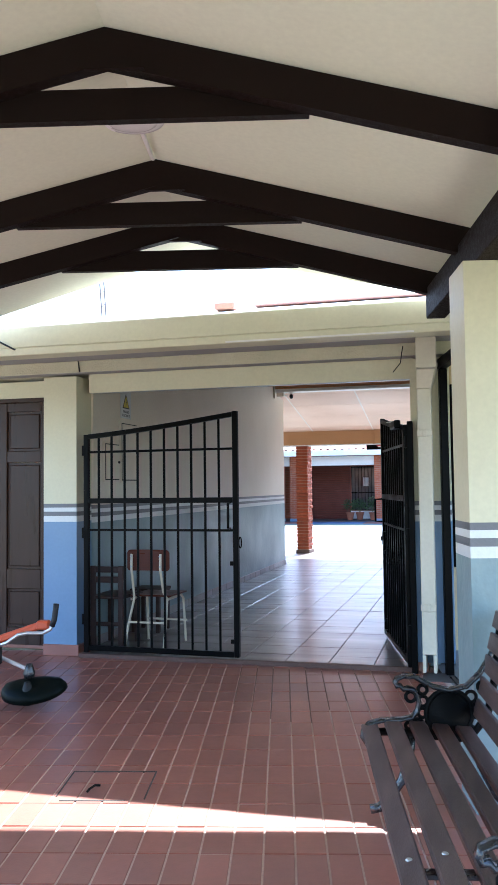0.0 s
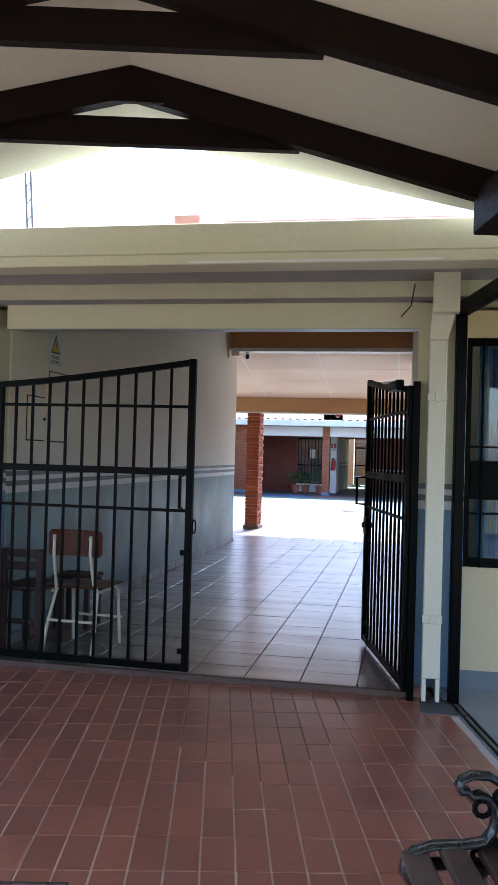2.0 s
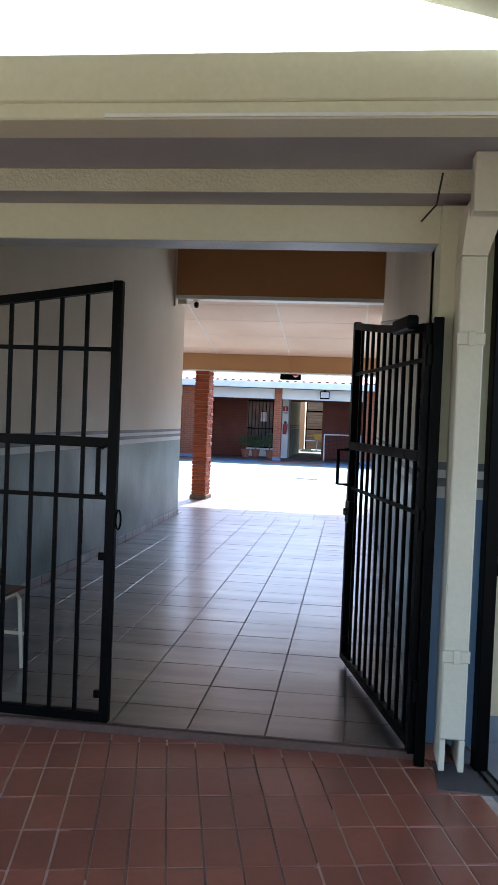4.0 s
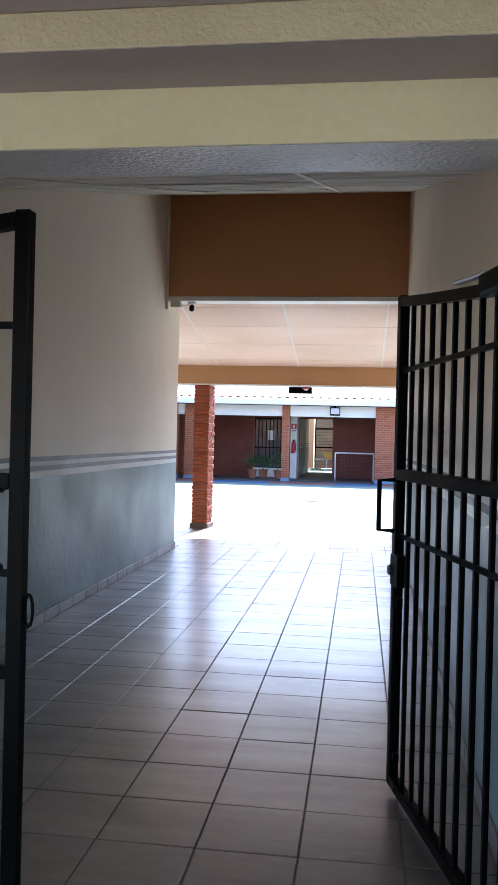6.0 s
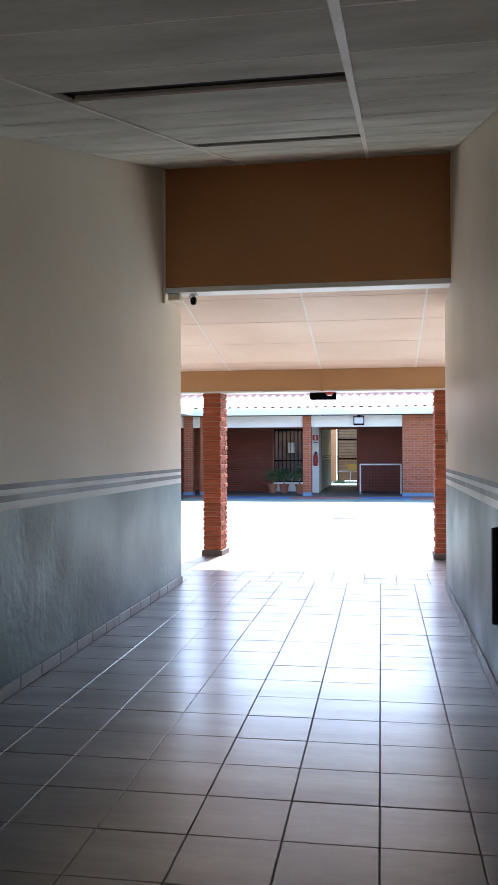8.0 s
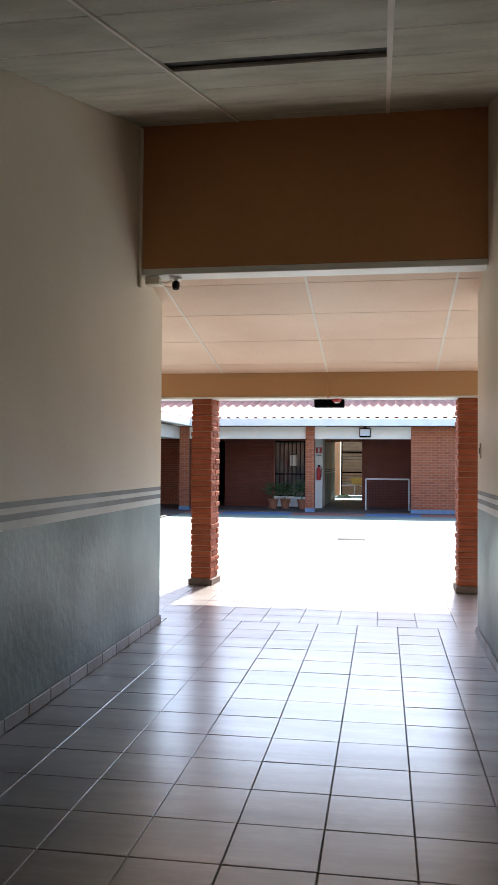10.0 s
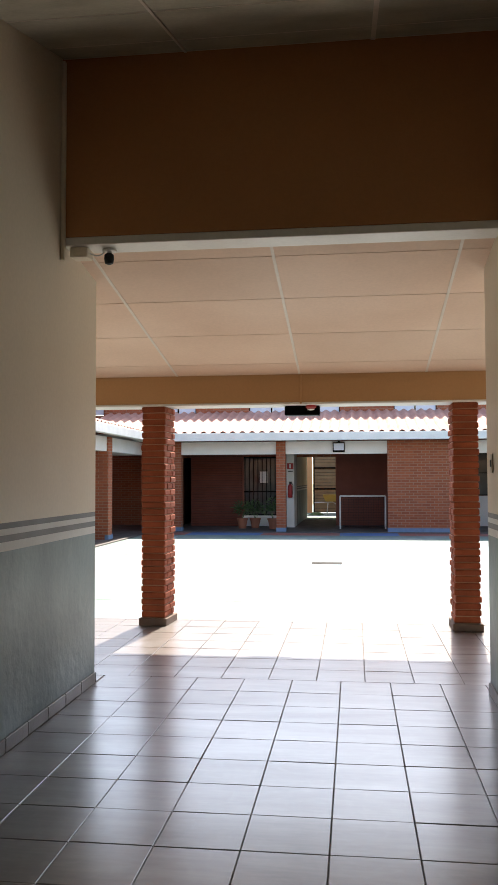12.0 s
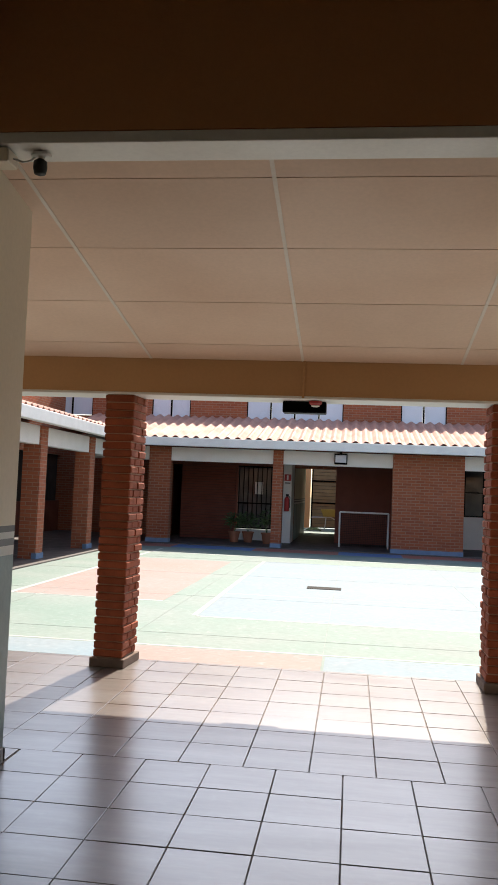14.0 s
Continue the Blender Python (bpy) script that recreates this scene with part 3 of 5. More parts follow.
paint(-7.0, -3.61, 18.1, 18.75, C_BLUE, "worn blue border strip of the court")
paint(-3.60, -1.58, 18.1, 18.75, C_RED, "worn red border strip of the court")
paint(-1.56, 6.0, 18.1, 18.75, C_BLUE, "worn blue border strip of the court")
paint(-3.16, 3.5, 20.8, 28.9, C_BLUE, "worn blue field of the court")
paint(-5.96, -3.85, 21.95, 28.4, C_RED, "worn red field of the court")
C_BLUE_D = court_mat("deep_blue_court_paint", (0.06, 0.13, 0.32), (0.12, 0.2, 0.36))
C_RED_D = court_mat("deep_red_court_paint", (0.30, 0.09, 0.07), (0.34, 0.16, 0.13))
for a, b, m_, lab in ((-9.4, -5.96, C_RED_D, "red"), (-5.95, -3.85, C_BLUE_D, "blue"), (-3.84, -1.66, C_RED_D, "red"), (-1.65, -0.05, C_BLUE_D, "blue"), (-0.04, 7.9, C_RED_D, "red")):
    paint(a, b, 31.9, 32.98, m_, "deep %s border strip before the far gallery" % lab)
for q in ((-9, 8, 18.78, 18.83), (-9, 8, 30.05, 30.13), (-3.24, -3.17, 20.8, 28.9), (-6.05, -5.97, 21.8, 31.2), (-5.97, -3.85, 21.87, 21.94), (-3.17, 3.5, 20.72, 20.79), (-3.15, 3.5, 23.05, 23.1)):
    paint(*q, C_WHITE, "worn white court line", -0.0105)

# far gallery: raised walk, columns, piers, lintels, roof
s = Shape()
s.box(-12, 10, 33.0, 40, -0.35, 0.02, 0.01)
solid("floor_far_gallery", s, WALKC, "dark painted walk of the far gallery", "floor")
s = Shape()
s.box(-12, -7.1, 18.05, 33.0, -0.35, 0.02, 0.01)
solid("floor_left_gallery", s, WALKC, "dark painted walk of the side gallery", "floor")
for k, (x, w) in enumerate(((-6.59, 0.6), (-3.35, 0.27), (0.62, 1.85), (5.5, 0.6), (-7.3, 0.3))):
    s = Shape()
    s.box(x - w / 2, x + w / 2, 33.05, 33.37, 0.02, 2.62)
    s.box(x - w / 2 - .01, x + w / 2 + .01, 33.04, 33.38, -0.02, 0.13, 0, 1)
    solid("pier_far_%d" % (k + 1), s, [BRICKW, PLINTH], "red brick pier with a blue painted foot", "pier")
s = Shape()
s.box(-9, 9, 33.12, 33.32, 2.25, 2.62, 0.005)
solid("beam_far_gallery", s, WHITE, "white lintel band of the far gallery", "beam")
s = Shape()
s.box(-9, 9, 32.42, 32.62, 2.62, 2.845, 0.01)
solid("trim_far_gutter", s, GUTTER, "pale gutter along the far eave", "gutter")


def corrugated(x0, x1, y0, z0, y1, z1, pitch=0.177, amp=0.025, along="x"):
    q = Shape()
    n = int((x1 - x0) / pitch * 6)
    for k in range(n + 1):
        x = x0 + (x1 - x0) * k / n
        dz = amp * math.sin(2 * math.pi * (x - x0) / pitch)
        for y, z in ((y0, z0), (y1, z1)):
            p = (x, y) if along == "x" else (y, x)
            q.v.append((*p, z + dz))
            q.v.append((*p, z + dz - 0.012))
    for k in range(n):
        a = 4 * k
        q.f += [(a, a + 4, a + 6, a + 2), (a + 1, a + 3, a + 7, a + 5), (a, a + 1, a + 5, a + 4), (a + 2, a + 6, a + 7, a + 3)]
    q.i = [0] * len(q.f)
    return q


solid("roof_far_gallery", corrugated(-9.5, 9, 32.5, 2.87, 36.6, 3.79, pitch=0.28, amp=0.038), ROOFT, "pink corrugated roof of the far gallery", "roof")
solid("roof_left_gallery", corrugated(17.5, 34, -7.02, 2.87, -10.6, 3.76, pitch=0.28, amp=0.038, along="y"), ROOFT, "pink corrugated roof of the side gallery", "roof")
s = Shape()
s.box(-7.14, -6.97, 18.6, 32.41, 2.62, 2.845, 0.01)
solid("trim_left_gutter", s, GUTTER, "pale gutter along the side eave", "gutter")
s = Shape()
s.box(-7.66, -7.46, 17.0, 33.2, 2.25, 2.62, 0.005)
solid("beam_left_gallery", s, WHITE, "white lintel band of the side gallery", "beam")
for k, y in enumerate((20.6, 23.7, 26.6, 29.7)):
    s = Shape()
    s.box(-7.78, -7.42, y - 0.18, y + 0.18, 0.02, 2.62)
    s.box(-7.5, -7.4, y - 0.2, y + 0.19, -0.05, 0.13, 0, 1)
    solid("pier_left_%d" % (k + 1), s, [BRICKW, PLINTH], "red brick column with a blue painted foot", "pier")
s = Shape()
s.box(-10.8, -10.6, 17, 36.6, 2.4, 5.7)
s.box(-10.8, -10.6, 17, 36.6, 0, 0.95, 0, 1)
# recessed near-black strip: the gallery's shade is put into its colour
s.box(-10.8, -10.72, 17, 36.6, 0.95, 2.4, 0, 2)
solid("wall_left_gallery", s, [BRICKW, SHUTTER, SLOT], "wall behind the side gallery with a dark strip painted as unlit depth", "wall")
s = Shape()
s.box(8.0, 8.2, 18, 36.6, 0, 3.2)
solid("wall_right_court", s, BRICKW, "brick wall closing the court", "wall")
# far gallery back wall with its openings, and the upper storey
s = Shape()
for a, b, z0, z1 in ((-11.0, -6.95, 0, 3.7), (-6.95, -6.5, 2.25, 3.7), (-6.5, -4.85, 0, 3.7), (-4.85, -3.55, 2.2, 3.7), (-3.55, -3.12, 0, 3.7), (-3.12, -1.85, 2.25, 3.7), (-1.85, 9, 0, 3.7)):
    s.box(a, b, 36.4, 36.6, z0, z1)
# added closed box that keeps daylight out of the far doorway
q_ = Shape()
q_.box(-7.1, -6.96, 36.6, 39.4, 0.02, 2.6)
q_.box(-6.12, -6.0, 36.6, 39.4, 0.02, 2.6)
q_.box(-7.1, -6.0, 39.4, 39.5, 0.02, 2.6)
q_.box(-7.1, -6.0, 36.6, 39.5, 2.6, 2.7)
solid("wall_far_room", q_, SHUTTER, "closed box added to keep the far doorway dark", "wall")
solid("wall_far_gallery", s, BRICKW, "red brick back wall of the far gallery", "wall")
s = Shape()
WX = ((-12.4, -9.67), (-7.73, -6.49), (-4.70, -1.70), (0.05, 1.42), (3.4, 4.8))
edges = [-14] + [e for w in WX for e in w] + [9]
for a, b in zip(edges[::2], edges[1::2]):
    s.box(a, b, 36.5, 36.7, 3.70, 5.7)
for a, b in WX:
    s.box(a, b, 36.5, 36.7, 5.1, 5.7)
solid("wall_far_upper", s, BRICKW, "red brick upper storey beyond the court", "wall")

# ---- passage: gates, furniture, fittings ----


def gate_leaf(m, flip, label):
    """A steel gate leaf 1.42 m wide, hinged at x = 0, its top rising to the free edge."""
    W = 1.42
    g = thing("steel_gate", label, "gate", "passage gates", m)

    def top(x):
        return 1.905 + 0.158 * (x / W) ** 1.25
    hs_ = part("hinge_stile", Shape().box(0, 0.045, -0.02, 0.02, 0.012, top(0) + 0.0, 0.003), BLACK, g)
    fs_ = part("free_stile", Shape().box(W - 0.045, W, -0.02, 0.02, 0.03, top(W), 0.003), BLACK, g)
    part("bottom_rail", Shape().box(0.046, W - 0.046, -0.02, 0.02, 0.03, 0.075, 0.003), BLACK, g)
    tr = Shape()
    n = 10
    pts = [(0.046 + (W - 0.092) * k / n) for k in range(n + 1)]
    tr.prism([(x, top(x)) for x in pts] + [(x, top(x) - 0.04) for x in reversed(pts)], 1, -0.02, 0.02)
    part("top_rail", tr, BLACK, g)
    part("middle_rail", Shape().box(0.046, W - 0.046, -0.022, 0.022, 1.30, 1.345, 0.003), BLACK, g)
    for z in (1.74, 1.06):
        part("cross_bar", Shape().box(0.046, W - 0.046, -0.008, 0.008, z, z + 0.02, 0.002), BLACK, g)
    for k in range(10):
        x = 0.140 + 0.1235 * k
        part("bar", Shape().box(x - 0.009, x + 0.009, -0.0085, 0.0085, 0.07, top(x) - 0.03, 0.002), BLACK, g)
    # pull handle, lock plate and bolt
    y = 0.085 if flip else -0.05
    hd = Shape()
    hx = W - 0.025 if flip else W - 0.075
    hd.tube([(hx, 0, 1.30), (hx, y, 1.295), (hx, y, 1.09), (hx, 0, 1.085)], 0.011, 8)
    part("pull_handle", hd, BLACK, fs_)
    if flip:
        lk = part("lock", Shape().box(W - 0.10, W + 0.004, -0.024, 0.024, 0.86, 0.99, 0.003), BLACK, g, "black lock case")
        part("cylinder", Shape().rod((W - 0.03, -0.04, 0.925), (W - 0.03, 0.04, 0.925), 0.022, 12), CASTS, lk, "worn grey lock cylinder")
    ring = Shape()
    ring.tube([(W + 0.012 + 0.012 * math.sin(a), 0, 0.97 + 0.045 * math.cos(a)) for a in [k * math.pi / 6 for k in range(13)]], 0.005, 6)
    part("latch_ring", ring, BLACK, fs_)
    for z in (0.14, 0.78):
        part("keeper", Shape().box(W - 0.075, W - 0.047, -0.012, 0.012, z, z + 0.035, 0.002), BLACK, fs_)
    for z in (0.25, 1.0, 1.72):
        part("hinge", Shape().rod((-0.012, 0, z), (-0.012, 0, z + 0.09), 0.013, 10), BLACK, hs_)
    return g


gate_leaf(pose(-3.135, 6.735, 0.0, 0, 0, -2.2), False, "closed black steel gate leaf with an arched top")
gr = gate_leaf(pose(-0.335, 6.66, 0.0, 0, 0, 103.0), True, "open black steel gate leaf swung into the passage")
cl = Shape()
cl.box(0.10, 0.36, 0.023, 0.075, 1.885, 1.95, 0.008)
closer = part("gate_closer", cl, BLACK, gr, "black gate closer")
part("arm", Shape().beam((0.34, 0.05, 1.953), (0.60, 0.055, 1.968), 0.03, 0.012), ALU, closer, "pale metal closer arm")

# hinge post of the open gate
s = Shape()
s.box(-0.325, -0.28, 6.64, 6.70, PZ, 1.93, 0.004)
solid("gate_post", s, BLACK, "black steel hinge post of the gate", "post", kind="")

# skirting tiles along the passage walls
base_l = tagged(new("baseboard_passage_west"), "brown tile skirting along the passage wall", "baseboard", kind="structure")
base_r = tagged(new("baseboard_passage_east"), "brown tile skirting along the passage wall", "baseboard", kind="structure")
skirt = Shape().box(0, 0.014, 0.003, 0.322, 0, 0.082, 0.004).mesh("skirting_tile", SKIRT)
for k in range(25):
    y = 7.06 + 0.325 * k
    for base, x in ((base_l, XL), (base_r, XR - 0.014)):
        ob = new("skirting_tile", skirt)
        ob.parent = base
        ob.matrix_basis = pose(x, y, 0.0005 * (k % 2))
base_e = Shape()
base_e.box(XL - 0.19, XL + 0.012, Y1 + 0.0005, Y1 + 0.012, 0, 0.075, 0.003)
base_e.box(XR - 0.012, XR + 0.19, Y1 + 0.0005, Y1 + 0.012, 0, 0.075, 0.003)
solid("baseboard_passage_ends", base_e, SKIRT, "brown tile skirting at the wall ends", "baseboard")


def school_chair(m):
    """A school chair: plywood back and seat on a bent tube frame; it faces +y."""
    c = thing("school_chair", "school chair with red-brown plywood on a beige tube frame", "chair", "", m)
    b = Shape()
    pts = []
    for k in range(9):
        x = -0.205 + 0.41 * k / 8
        pts.append((x, 0.035 * (1 - (x / 0.205) ** 2)))
    out = pts + [(x, y + 0.012) for x, y in reversed(pts)]
    rows = [(0.688, 0.86), (0.693, 0.925), (0.702, 0.97), (0.716, 1.0), (0.849, 1.0), (0.863, 0.97), (0.872, 0.925), (0.877, 0.86)]
    n = len(out)
    vs = [(x * f, y, z) for z, f in rows for x, y in out]
    fs = [(k * n + a, k * n + (a + 1) % n, (k + 1) * n + (a + 1) % n, (k + 1) * n + a) for k in range(len(rows) - 1) for a in range(n)]
    b.add(vs, fs + [tuple(range(n))[::-1], tuple((len(rows) - 1) * n + a for a in range(n))])
    part("backrest", b, SEAT, c)
    part("seat", Shape().box(-0.2, 0.2, 0.04, 0.43, 0.455, 0.47, 0.006), SEAT, c)
    for x in (-0.15, 0.13):
        s = 1 if x > 0 else -1
        t = Shape()
        t.tube([(x, -0.02, 0.84), (x, -0.025, 0.70), (x, 0.02, 0.50), (x, 0.03, 0.44), (x - 0.02, -0.06, 0.2), (x - 0.035 * 1, -0.10, 0.0)] if s < 0 else
               [(x, -0.02, 0.84), (x, -0.025, 0.70), (x + 0.01, 0.02, 0.50), (x + 0.04, 0.03, 0.44), (x + 0.055, -0.04, 0.2), (x + 0.06, -0.10, 0.0)], 0.0115, 10)
        leg = part("rear_leg", t, TUBE, c)
        t = Shape()
        t.tube([(x + 0.03 * s, 0.03, 0.43), (x + 0.04 * s, 0.36, 0.44), (x + 0.045 * s, 0.40, 0.40), (x + 0.05 * s, 0.44, 0.0)], 0.0115, 10)
        part("front_leg", t, TUBE, c)
        for z in (0.73, 0.82):
            part("screw", Shape().rod((x, -0.04, z), (x, -0.02, z), 0.008, 8), STEELG, leg)
    part("stretcher", Shape().rod((-0.17, -0.055, 0.24), (0.185, -0.055, 0.24), 0.01, 8), TUBE, c)
    part("stretcher", Shape().rod((-0.2, 0.42, 0.2), (0.2, 0.42, 0.2), 0.01, 8), TUBE, c)
    return c


school_chair(pose(-2.66, 7.03, 0, 0, 0, -3))


def wooden_chair(m):
    """An old wooden chair with two back rails."""
    c = thing("wooden_chair", "old dark wooden chair pushed against the wall", "chair", "", m)
    for x in (-0.135, 0.135):
        for y, z in ((0, 0.735), (0.38, 0.44)):
            part("leg", Shape().box(x - 0.022, x + 0.022, y - 0.02, y + 0.02, 0, z, 0.004), DARKWOOD, c)
    part("seat", Shape().box(-0.155, 0.165, -0.02, 0.41, 0.441, 0.468, 0.006), DARKWOOD, c)
    for z in (0.675, 0.585):
        part("back_rail", Shape().box(-0.112, 0.112, -0.012, 0.012, z, z + 0.055, 0.004), DARKWOOD, c)
    part("stretcher", Shape().box(-0.112, 0.112, -0.01, 0.01, 0.2, 0.235, 0.003), DARKWOOD, c)
    return c


wooden_chair(pose(-3.03, 6.97, 0, 0, 0, 0))


def crate(m):
    """A dark slatted box under the chair's side."""
    c = thing("slatted_stool", "low dark wooden stool standing by the passage wall", "stool", "", m)
    part("top", Shape().box(-0.16, 0.16, -0.16, 0.16, 0.40, 0.43, 0.004), DARKWOOD, c)
    for x in (-0.13, 0.13):
        for y in (-0.13, 0.13):
            part("leg", Shape().box(x - 0.02, x + 0.02, y - 0.02, y + 0.02, 0, 0.40, 0.003), DARKWOOD, c)
    return c


crate(pose(-3.0, 7.95, 0))


def wall_frame(y0, y1, z0, z1, name, label, cat):
    """A shallow box with a door on the west wall."""
    b = thing(name, label, cat, "", pose(XL, 0, 0))
    part("case", Shape().box(0.001, 0.022, y0, y1, z0, z1, 0.003), WALLP, b)
    part("seam", Shape().box(0.0222, 0.024, y0 + 0.018, y1 - 0.018, z0 + 0.022, z1 - 0.022), SLOT, b)
    part("cover", Shape().box(0.0245, 0.036, y0 + 0.028, y1 - 0.028, z0 + 0.032, z1 - 0.032, 0.003), WALLP, b)
    part("latch", Shape().rod((0.036, y1 - 0.06, (z0 + z1) / 2), (0.05, y1 - 0.06, (z0 + z1) / 2), 0.012, 10), RUBBER, b)
    return b


wall_frame(7.63, 8.05, 1.485, 2.10, "electric_cabinet", "cream painted electric cabinet set in the wall", "cabinet")
wall_frame(7.245, 7.60, 1.488, 1.88, "meter_box", "small cream meter box on the wall", "meter box")
sg = thing("warning_sign", "white electric hazard sign with a yellow triangle", "sign", "", pose(XL, -0.055, 0.032))
part("plate", Shape().box(0.001, 0.006, 7.72, 7.98, 2.10, 2.375, 0.001), PAPER, sg)
part("triangle", Shape().prism([(7.765, 2.20), (7.935, 2.20), (7.85, 2.352)], 0, 0.0065, 0.0075), INK, sg)
part("triangle_field", Shape().prism([(7.785, 2.211), (7.915, 2.211), (7.85, 2.328)], 0, 0.0078, 0.0086), YELLOW, sg)
part("bolt_mark", Shape().prism([(7.862, 2.30), (7.838, 2.262), (7.852, 2.258), (7.84, 2.222), (7.864, 2.266), (7.85, 2.27)], 0, 0.0088, 0.0094), INK, sg)


def words(text, size, m, parent, material, name="lettering"):
    cu = bpy.data.curves.new(name, "FONT")
    cu.body, cu.size, cu.extrude, cu.align_x = text, size, 0.0006, "CENTER"
    ob = new(name, cu)
    ob.matrix_basis = m
    dg = bpy.context.evaluated_depsgraph_get()
    me = bpy.data.meshes.new_from_object(ob.evaluated_get(dg))
    bpy.data.objects.remove(ob)
    me.materials.append(material)
    o = new(name, me)
    o.parent = parent
    o.matrix_basis = m
    return o


FACE_X = Matrix(((0, 0, 1, 0), (1, 0, 0, 0), (0, 1, 0, 0), (0, 0, 0, 1)))
words("PELIGRO", 0.036, Matrix.Translation((0.0075, 7.85, 2.155)) @ FACE_X, sg, INK)
words("ELECTRICO", 0.036, Matrix.Translation((0.0075, 7.85, 2.118)) @ FACE_X, sg, INK)

# security camera with its junction box under the brown wall
cam_t = thing("security_camera", "small black dome camera with a cream junction box", "camera", "", pose(-0.035, 0.065, 0.030))
part("junction_box", Shape().box(-3.12, -2.995, 14.40, 14.52, 3.005, 3.073, 0.006), WALLP, cam_t)
part("mount", Shape().lathe([(0.05, 0), (0.05, 0.012), (0.03, 0.014)], 16, (-2.87, 14.5, 3.06)), WHITE, cam_t, smooth=False)
stem = part("stem", Shape().rod((-2.87, 14.5, 3.065), (-2.87, 14.5, 3.04), 0.018, 10), WHITE, cam_t)
part("head", Shape().lathe([(0.010, -0.038), (0.028, -0.03), (0.034, 0.0), (0.032, 0.03), (0.016, 0.042)], 16, (-2.87, 14.49, 3.005)), RUBBER, stem, "black camera head", True)
part("cable", Shape().tube([(-2.995, 14.46, 3.04), (-2.95, 14.47, 3.025), (-2.92, 14.49, 3.04), (-2.90, 14.5, 3.065)], 0.005, 6), WHITE, cam_t)
sw = thing("wall_switch", "small cream switch plate on the wall", "switch", "", pose(0, 0, 0))
part("plate", Shape().box(XR - 0.010, XR - 0.001, 14.93, 15.01, 1.56, 1.69, 0.003), PVC, sw)
part("rocker", Shape().box(XR - 0.016, XR - 0.0105, 14.955, 14.985, 1.60, 1.65, 0.002), RUBBER, sw)

# lamp box hung under the gallery beam, with its conduit
lb = thing("beam_floodlight", "black floodlight box with a red sounder under the beam", "floodlight", "", pose(0, 0, 0))
part("housing", Shape().box(-1.97, -1.60, 17.80, 17.95, 2.195, 2.292, 0.008), BLACK, lb)
part("glass", Shape().box(-1.95, -1.62, 17.951, 17.957, 2.205, 2.28, 0.002), FROST, lb)
part("sounder", Shape().lathe([(0.035, 0), (0.055, 0.015), (0.055, 0.035)], 16, (-1.69, 17.76, 2.255)), REDP, lb)
part("sounder_rim", Shape().lathe([(0.02, 0), (0.036, 0.006), (0.036, 0.012)], 16, (-1.69, 17.76, 2.242)), WHITE, lb)
part("conduit", Shape().box(-1.80, -1.778, 17.634, 17.648, 2.30, 2.64, 0.003), OCHRE, lb)

# brick columns of the gallery, brick by brick


def brick_column(x, y, w, d, name, label, turn=0.0):
    c = tagged(new(name), label, "column", kind="structure")
    c.matrix_basis = pose(x + w / 2, y + d / 2, 0, 0, 0, turn) @ pose(-x - w / 2, -y - d / 2, 0)
    core = Shape().box(x + 0.016, x + w - 0.016, y + 0.016, y + d - 0.016, 0.0, 2.294)
    part("mortar_core", core, MORTAR, c)
    foot = Shape()
    foot.box(x - 0.02, x + w + 0.02, y - 0.02, y + d + 0.02, 0.0, 0.075, 0.006)
    part("foot", foot, FOOT, c, "stained brown cement foot")
    n, z0 = 33, 0.078
    hh = (2.294 - z0) / n
    r = random.Random(int(x * 100))
    meshes = {}
    for k in range(n):
        split = 0.5 + r.uniform(-0.04, 0.04)
        z = z0 + k * hh
        cuts = [0, split * d, d] if k % 2 else [0, (0.28 + r.uniform(-.04, .04)) * d, 0.72 * d, d]
        for a, b in zip(cuts[:-1], cuts[1:]):
            key = (round((b - a) * 100), k % 2)
            if key not in meshes:
                ln = key[0] / 100 - 0.006
                meshes[key] = Shape().box(-w / 2 + 0.002, w / 2 - 0.002, -ln / 2, ln / 2, 0, hh - 0.009, 0.008).mesh("brick", BRICK)
            ob = new("brick", meshes[key])
            ob.parent = c
            ob.matrix_basis = pose(x + w / 2 + r.uniform(-0.005, 0.005) + (0.003 if k % 2 else -0.003), y + (a + b) / 2 + r.uniform(-.003, .003), z + 0.0045 + r.uniform(-.001, .001), r.uniform(-.4, .4), r.uniform(-.4, .4), r.uniform(-.7, .7))
    return c


brick_column(-3.465, 17.64, 0.262, 0.375, "column_west", "rough red brick column with uneven courses", -4)
brick_column(-0.262, 17.64, 0.262, 0.375, "column_east", "rough red brick column with uneven courses")
brick_column(-6.7, 17.66, 0.285, 0.325, "column_far_west", "rough red brick column with uneven courses")

# ---- patio things ----
P_ = PATIO


